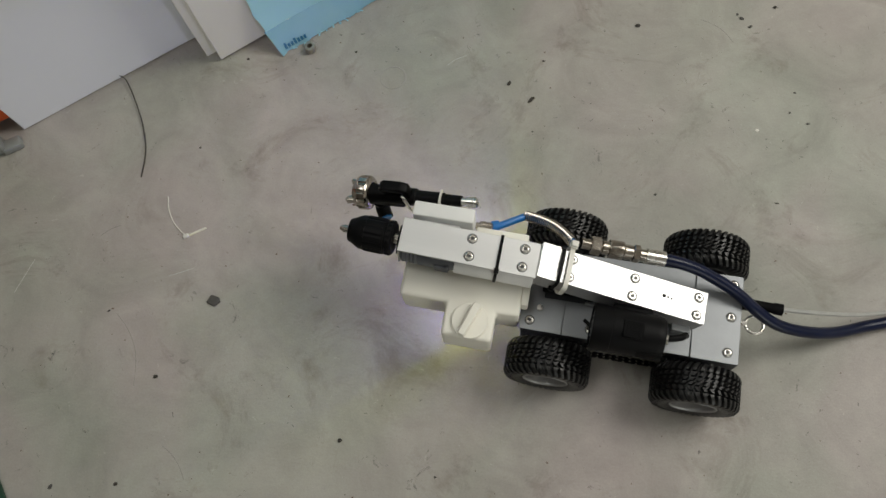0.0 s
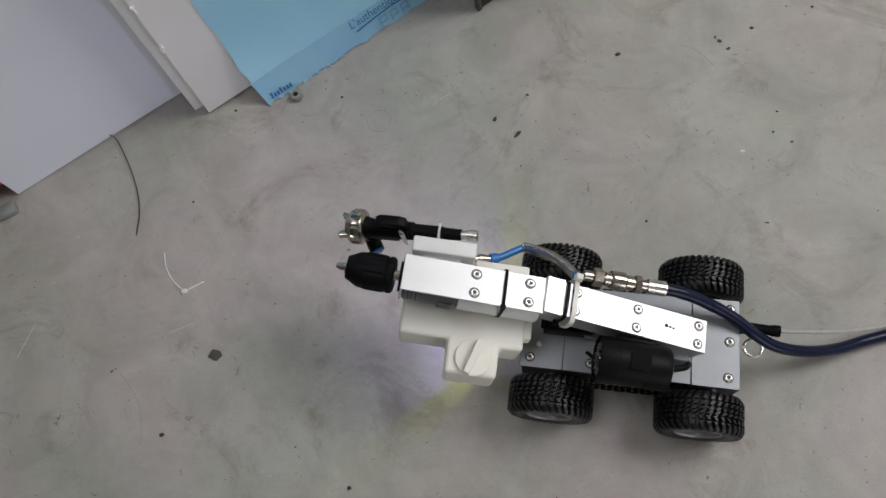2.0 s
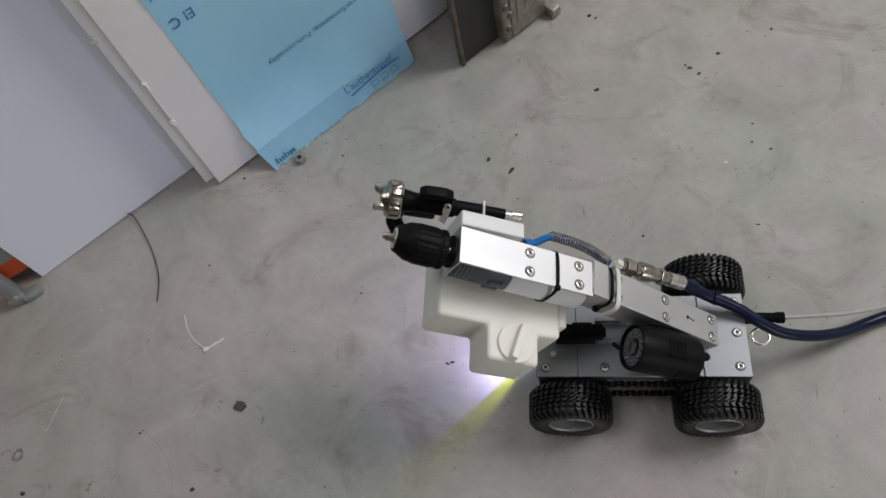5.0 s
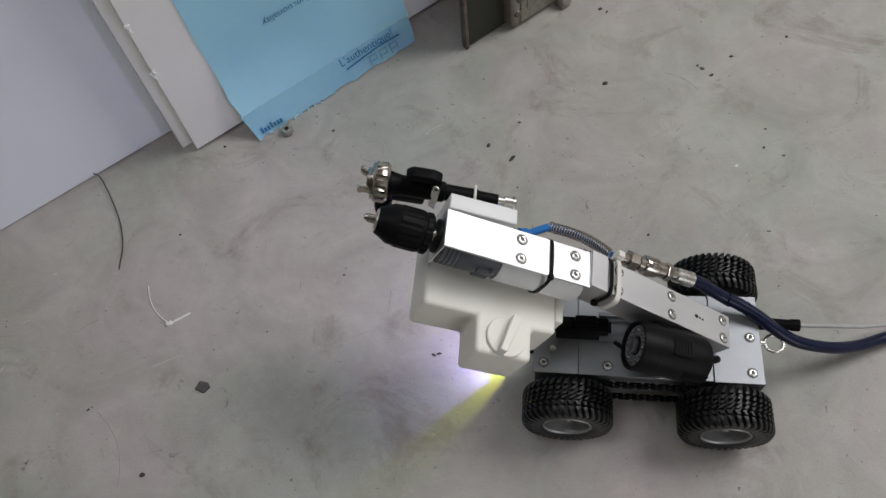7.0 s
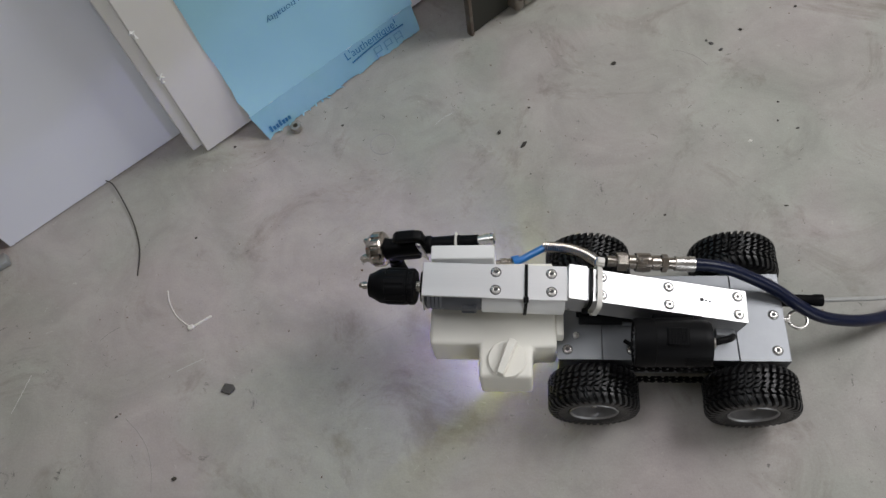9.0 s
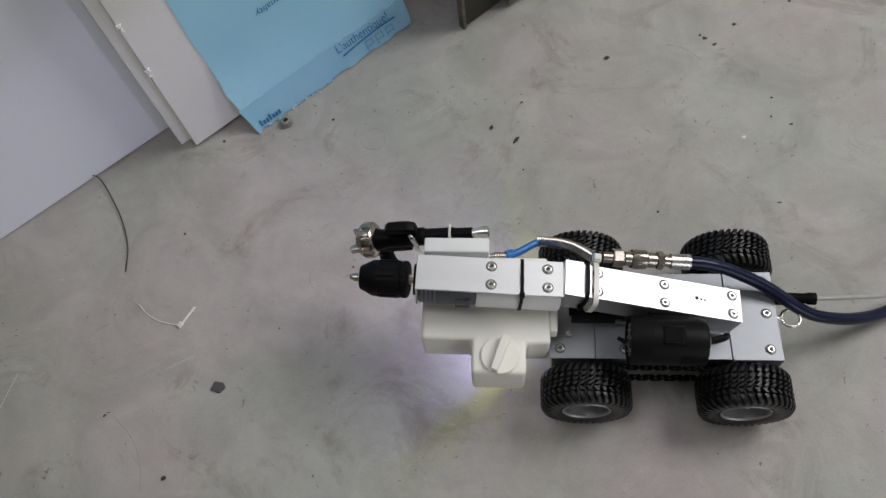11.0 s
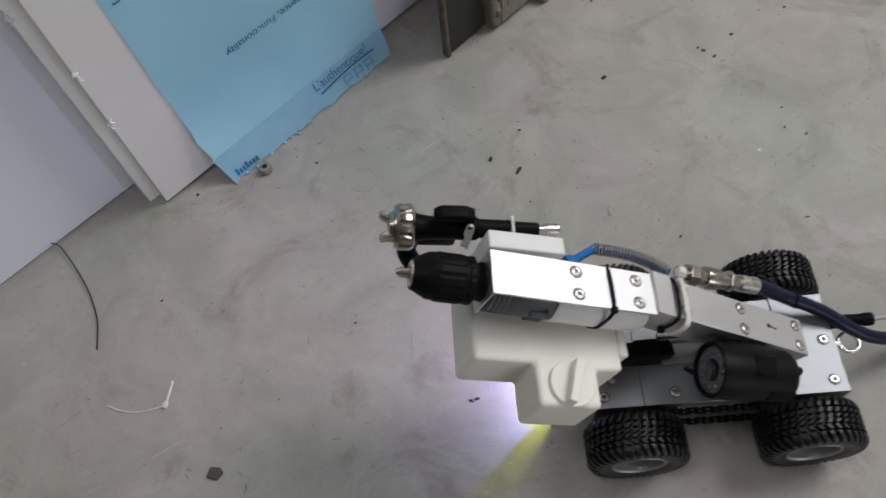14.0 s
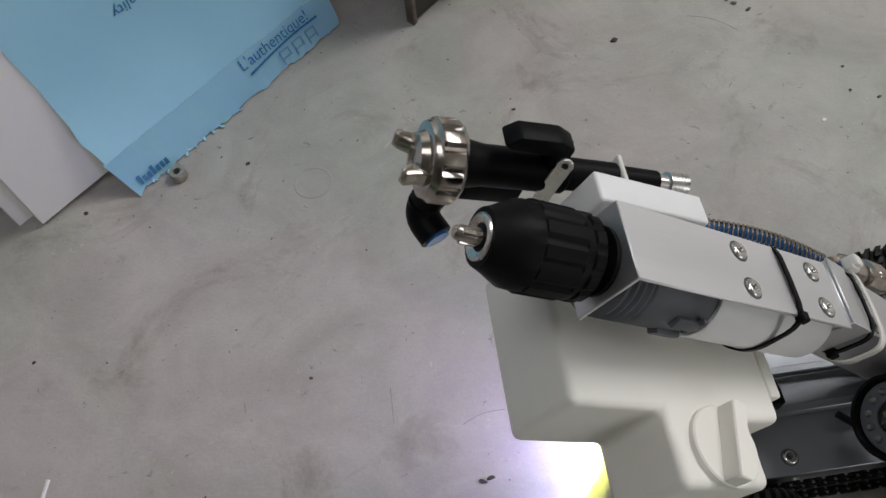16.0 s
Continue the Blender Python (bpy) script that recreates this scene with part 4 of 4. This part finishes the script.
    # quick coupling on the far side of the beam
    cp = along((-0.011, 0.0498, 0.1335), (0.084, 0.0512, 0.1215))
    bm = bmesh.new()
    lathe(bm, [(0, 0.0), (0, 0.0058), (0.022, 0.0058), (0.0225, 0.0075), (0.029, 0.0075), (0.0295, 0.0096), (0.0310, 0.0100), (0.044, 0.0100), (0.0450, 0.0090), (0.0460, 0.0080), (0.054, 0.0080),
               (0.0545, 0.0062), (0.072, 0.0062), (0.072, 0.0)], cp, 24, cap=False)
    lathe(bm, [(0.0100, 0.0), (0.0100, 0.0090), (0.0108, 0.0099), (0.0200, 0.0099), (0.0208, 0.0090), (0.0208, 0.0)], cp @ pose(0, 0, 0, 12, 0, 0), 6, cap=False)
    lathe(bm, [(0.0560, 0.0), (0.0560, 0.0088), (0.0566, 0.0095), (0.0620, 0.0095), (0.0626, 0.0088), (0.0626, 0.0)], cp @ pose(0, 0, 0, 25, 0, 0), 6, cap=False)
    for k in range(3):
        box(bm, 0.0335, 0.0405, -0.0022, 0.0022, 0.0092, 0.0106, cp @ pose(0, 0, 0, 20 + 120 * k, 0, 0), 0.0006, 1)
    apart_of("quick_coupling", bm, NICKEL, arm, "nickel-plated compressed-air quick coupling")
    bm = bmesh.new()
    lathe(bm, [(0.070, 0.0), (0.070, 0.0078), (0.090, 0.0082), (0.091, 0.0)], cp, 18, cap=False)
    apart_of("hose_ferrule", bm, STEEL, arm)

    # round camera with its ring of lights
    cm = along((0.0120, -0.0318, 0.1150), (0.0860, -0.0338, 0.1160)) @ Matrix.Diagonal((1.0, 0.91, 0.91, 1.0))
    bm = bmesh.new()
    lathe(bm, [(0.004, 0.0), (0.004, 0.0225), (0.0, 0.0240), (0.0005, 0.0262), (0.003, 0.0270), (0.020, 0.0270), (0.0205, 0.0264), (0.066, 0.0258), (0.072, 0.0250), (0.074, 0.0235), (0.074, 0.0)], cm, 44, cap=False)
    apart_of("camera_body", bm, BLACK_MATT, arm, "black cylindrical inspection camera")
    bm = bmesh.new()
    for k in range(4):
        box(bm, 0.048, 0.073, -0.0016, 0.0016, 0.0245, 0.0268, cm @ pose(0, 0, 0, 62 + 7 * k, 0, 0), 0.0004, 1)
    box(bm, 0.030, 0.051, -0.010, 0.010, 0.0235, 0.0272, cm @ pose(0, 0, 0, 6, 0, 0), 0.001, 1)
    for i in range(6):
        for j in range(7):
            box(bm, 0.0320 + 0.003 * i, 0.0338 + 0.003 * i, -0.0085 + 0.0026 * j, -0.0068 + 0.0026 * j, 0.0270, 0.0281, cm @ pose(0, 0, 0, 6, 0, 0))
    apart_of("camera_grille", bm, BLACK, arm, "ribbed black camera grille")
    bm = bmesh.new()
    lathe(bm, [(0.0035, 0.0), (0.0022, 0.006), (0.0010, 0.0085), (0.0026, 0.0095), (0.0036, 0.0095)], cm, 28, cap=False)
    apart_of("camera_lens", bm, LENS, arm, "dark glass camera lens")
    bm = bmesh.new()
    lathe(bm, [(0.0038, 0.0222), (0.0030, 0.0215), (0.0030, 0.0110), (0.0038, 0.0105)], cm, 40, cap=False)
    apart_of("lamp_ring", bm, GREY_PLASTIC, arm, "grey ring that holds the small lamps")
    bm = bmesh.new()
    for k in range(12):
        a = 2 * math.pi * k / 12
        lathe(bm, [(0.0036, 0.0026), (0.0022, 0.0024), (0.0012, 0.0014), (0.0010, 0.0)], cm @ pose(0, 0.0165 * math.cos(a), 0.0165 * math.sin(a)), 12, cap=False)
    apart_of("camera_lamp", bm, LED_GLASS, arm, "ring of small clear lamps round the lens")
    bm = bmesh.new()
    tube(bm, [cm @ Vector(p) for p in ((0.073, 0.0, 0.002), (0.082, 0.002, 0.003), (0.092, 0.006, 0.001), (0.098, 0.012, -0.008))], 0.0036, 12)
    apart_of("camera_cable", bm, BLACK, arm)
    bm = bmesh.new()
    rod(bm, cm @ Vector((0.072, 0.0, 0.002)), cm @ Vector((0.079, 0.0, 0.003)), 0.0052, 14)
    apart_of("cable_fitting", bm, STEEL, arm)
    bm = bmesh.new()
    rod(bm, cm @ Vector((0.002, 0.006, -0.0255)), cm @ Vector((-0.006, 0.012, -0.0275)), 0.0022, 10)
    apart_of("mount_screw", bm, BLACK_MATT, arm)
    bm = bmesh.new()
    box(bm, 0.02, 0.06, 0.020, 0.032, -0.006, 0.006, cm, 0.001, 1)
    apart_of("camera_mount", bm, BLACK_MATT, arm)
    return arm


arm = build_arm()


# ---- hose and cable ----
def build_hose():
    """The air hose in five stiff lengths; the first four follow the arm in part."""
    hose = tagged(new("air_hose"), "dark navy rubber air hose running off across the floor", "hose")
    lengths = [
        [(0.0770, 0.0511, 0.1223), (0.088, 0.0511, 0.1208), (0.100, 0.0508, 0.1183)],
        [(0.097, 0.0509, 0.1190), (0.104, 0.0505, 0.1170), (0.113, 0.0500, 0.1138)],
        [(0.110, 0.0502, 0.1149), (0.118, 0.0494, 0.1118), (0.126, 0.0483, 0.1082)],
        [(0.123, 0.0487, 0.1096), (0.131, 0.0472, 0.1055), (0.140, 0.0452, 0.1012)],
        [(0.137, 0.0459, 0.1027), (0.152, 0.0418, 0.0960), (0.169, 0.0350, 0.0885), (0.187, 0.0255, 0.0795), (0.208, 0.0185, 0.0680), (0.230, 0.0172, 0.0580), (0.262, 0.0220, 0.0430),
         (0.295, 0.0335, 0.0265), (0.335, 0.0520, 0.0135), (0.42, 0.083, 0.0070), (0.56, 0.12, 0.0070), (0.80, 0.13, 0.0070), (1.3, 0.10, 0.0070)],
    ]
    out = []
    for pts in lengths:
        bm = bmesh.new()
        tube(bm, pts, 0.0066, 16, 8)
        bm.transform(TO_ARM)
        ob = part("hose_length", bm, NAVY, hose)
        ob.location = (HX, 0, HZ)
        out.append(ob)
    bm = bmesh.new()
    tube(bm, [(0.210, 0.0325, 0.073), (0.250, 0.0375, 0.065), (0.300, 0.0500, 0.042), (0.350, 0.068, 0.020), (0.42, 0.095, 0.0035), (0.60, 0.15, 0.0025), (1.3, 0.2, 0.0025)], 0.0024, 10, 8)
    thing("power_cable", bm, GREY_CABLE, "thin grey cable running from the robot's gland", "cable")
    return out


hose_lengths = build_hose()


# ---- litter on the floor ----
STAIN_DARK = material("dark_scuff", (0.29, 0.28, 0.265), 0.7, 0, (0.2, 0.19, 0.18), scale=60)
STAIN_PALE = material("pale_scuff", (0.55, 0.54, 0.51), 0.6, 0, (0.45, 0.44, 0.42), scale=60)
STAIN_RING = material("ring_mark", (0.345, 0.33, 0.31), 0.7, 0, (0.30, 0.29, 0.27), scale=60)
def lump(bm, x, y, size, seed, flat=0.5, stretch=1.0, turn=0.0):
    rng = random.Random(seed)
    b2 = bmesh.new()
    bmesh.ops.create_icosphere(b2, subdivisions=1, radius=0.5)
    for v in b2.verts:
        v.co *= rng.uniform(0.75, 1.2)
        v.co = Vector((v.co.x * stretch * size, v.co.y * size, v.co.z * size * flat))
    low = min(v.co.z for v in b2.verts)
    join(bm, b2, pose(x, y, -low - 0.0002, 0, 0, turn))


litter = {}


def build_litter():
    bm = bmesh.new()
    prism(bm, [(-0.008, -0.005), (0.004, -0.007), (0.009, 0.001), (0.005, 0.006), (-0.006, 0.006)], 0, 0.0035, pose(-0.45, -0.05, 0, 0, 0, -8), 0.0008, 1)
    thing("stone_chip", bm, STONE, "flat dark grey stone chip lying on the concrete", "stone", smooth=0)
    for x, y, size, st, turn, mat in ((-0.098, 0.297, 0.0055, 2.6, 52, BIT_DARK), (-0.132, 0.318, 0.005, 1.6, 70, BIT_DARK), (0.029, 0.434, 0.006, 1.5, 10, BIT_DARK), (-0.355, 0.339, 0.004, 1.2, 40, BIT_DARK),
                                      (-0.248, -0.188, 0.0055, 1.1, 0, BIT_DARK), (-0.494, -0.156, 0.006, 1.2, 30, BIT_DARK), (-0.172, 0.008, 0.004, 1.8, 20, BIT_DARK), (0.209, 0.488, 0.005, 1.2, 0, BIT_DARK),
                                      (0.166, 0.464, 0.0045, 1.6, -20, STONE), (0.178, 0.452, 0.004, 1.8, 30, STONE), (0.160, 0.470, 0.0035, 1.2, 70, STONE), (-0.508, 0.306, 0.004, 1.4, 0, BIT_DARK),
                                      (0.29, 0.528, 0.004, 1.3, 20, BIT_DARK), (-0.091, 0.360, 0.0032, 1.4, 10, BIT_DARK), (0.078, 0.183, 0.0034, 1.2, 40, BIT_DARK), (0.225, 0.194, 0.0022, 3.2, 5, BIT_DARK),
                                      (-0.583, -0.086, 0.0032, 1.5, 50, BIT_DARK), (-0.089, 0.249, 0.0026, 1.3, 0, BIT_DARK), (0.235, 0.325, 0.0030, 1.3, 60, BIT_DARK), (-0.535, 0.158, 0.0034, 1.2, 30, BIT_DARK),
                                      (0.258, 0.312, 0.0034, 1.5, 15, STONE), (-0.13, -0.2075, 0.0034, 1.2, 0, BIT_DARK), (-0.5007, -0.2867, 0.0050, 1.2, 25, BIT_DARK), (-0.579, -0.305, 0.0050, 1.5, 80, STONE),
                                      (0.024, 0.584, 0.0055, 1.3, 10, BIT_DARK), (0.034, 0.578, 0.0040, 1.5, 60, STONE), (-0.178, 0.006, 0.0036, 2.0, -30, BIT_DARK), (-0.303, 0.108, 0.0026, 1.6, 0, BIT_RUST),
                                      (-0.7275, -0.166, 0.0060, 1.2, 0, BIT_DARK), (0.24, 0.356, 0.0030, 1.4, 0, BIT_DARK), (0.196, 0.293, 0.0042, 1.3, 20, NYLON)):
        bm = bmesh.new()
        lump(bm, x, y, size, int(1000 * (x + y + 3)), 0.55, st, turn)
        thing("crumb", bm, mat, "small pale flake on the concrete" if mat is NYLON else "small dark crumb of dirt on the concrete", "debris", "crumbs on the floor")
    # nut by the film, washer
    bm = bmesh.new()
    lathe(bm, [(0, 0.0038), (0, 0.0074), (0.001, 0.0081), (0.009, 0.0081), (0.010, 0.0074), (0.010, 0.0038), (0, 0.0038)], pose(-0.421, 0.334, 0.0, 0, -90, 0), 14, cap=False)
    thing("spacer", bm, GREY_NUT, "dull galvanised spacer bush lying on the floor", "nut")
    bm = bmesh.new()
    lathe(bm, [(0, 0.0045), (0, 0.0082), (0.002, 0.0082), (0.002, 0.0045), (0, 0.0045)], pose(-0.751, -0.1165, 0.0, 0, -90, 0), 24, cap=False)
    thing("washer", bm, STEEL, "bright steel washer lying on the concrete", "washer")
    # wire offcut
    bm = bmesh.new()
    tube(bm, [(-0.686, 0.249, 0.007), (-0.674, 0.243, 0.006), (-0.651, 0.214, 0.004), (-0.627, 0.178, 0.003), (-0.610, 0.140, 0.002), (-0.6036, 0.1017, 0.0015)], 0.0008, 8, 6)
    thing("wire_offcut", bm, BIT_DARK, "thin bent dark wire offcut on the floor", "wire")
    # white cable-tie offcut
    ob = tagged(new("cable_tie_offcut"), "used white nylon cable tie lying on the concrete", "cable tie")
    bm = bmesh.new()
    tube(bm, [(-0.0434, 0.0507, 0.001), (-0.037, 0.034, 0.001), (-0.025, 0.017, 0.001), (-0.011, 0.006, 0.001), (0, 0, 0.001)], 0.0008, 6, 6)
    tube(bm, [(0, 0, 0.001), (0.013, 0.009, 0.0012), (0.0225, 0.0155, 0.001)], 0.0016, 6, 4)
    part("strap", bm, NYLON, ob)
    bm = bmesh.new()
    box(bm, -0.0045, 0.003, -0.0028, 0.0028, 0, 0.004, pose(0, 0, 0, 0, 0, 30), 0.0008, 1)
    part("tie_head", bm, NYLON, ob)
    litter["tie"] = ob
    # faint ring left by a tin, and old scuffs
    bm = bmesh.new()
    lathe(bm, [(0.0, 0.0165), (0.0004, 0.0168), (0.0004, 0.0182), (0.0, 0.0185)], pose(-0.293, 0.305, 0.0, 0, -90, 0), 40, cap=False)
    thing("ring_stain", bm, STAIN_RING, "faint dried ring stain on the concrete", "stain")
    for x, y, ln, turn, bend, mat in ((-0.545, -0.130, 0.10, -58, 0.012, STAIN_DARK), (-0.505, -0.02, 0.035, 28, 0.0, STAIN_PALE), (0.135, 0.440, 0.055, -35, 0.006, STAIN_DARK), (-0.21, 0.345, 0.03, 40, 0.002, STAIN_PALE),
                                      (-0.24, 0.075, 0.030, 90, 0.0, STAIN_DARK), (-0.17, 0.055, 0.035, 12, 0.003, STAIN_DARK), (-0.44, -0.25, 0.05, -40, 0.004, STAIN_DARK), (-0.715, -0.06, 0.05, 78, 0.0, STAIN_PALE), (-0.62, 0.02, 0.03, 40, 0.002, STAIN_DARK)):
        bm = bmesh.new()
        m = pose(x, y, -0.0004, 0, 0, turn)
        tube(bm, [m @ Vector((ln * (k / 4 - 0.5), bend * math.sin(math.pi * k / 4), 0)) for k in range(5)], 0.0006, 6, 4)
        thing("scuff", bm, mat, "short scratch on the concrete floor", "scratch", "scratches on the floor")
    # grit
    rng = random.Random(11)
    bm = bmesh.new()
    for _ in range(300):
        x, y = rng.uniform(-0.95, 0.6), rng.uniform(-0.45, 0.75)
        s = rng.choice((0.0009, 0.0011, 0.0014, 0.0018))
        lump(bm, x, y, s, rng.randrange(9999), 0.5, rng.uniform(1, 2), rng.uniform(0, 180))
    thing("grit", bm, BIT_RUST, "scattered tiny specks of grit on the concrete", "grit", kind="stuff")


build_litter()


def motions():
    walk(litter["tie"], [(t, pose(-0.513, 0.029, 0, 0, 0, a)) for t, a in ((0.0, 0), (9.7, 0), (10.6, 12), (11.8, 46), (12.2, 46), (16.0, 46))])
    walk(arm, [(t, pose(HX, 0, HZ, 0, a, 0)) for t, a in ARM_LIFT])
    for ob, share in zip(hose_lengths[:4], (1.0, 0.75, 0.5, 0.25)):
        walk(ob, [(t, pose(HX, 0, HZ, 0, a * share, 0)) for t, a in ARM_LIFT])


motions()
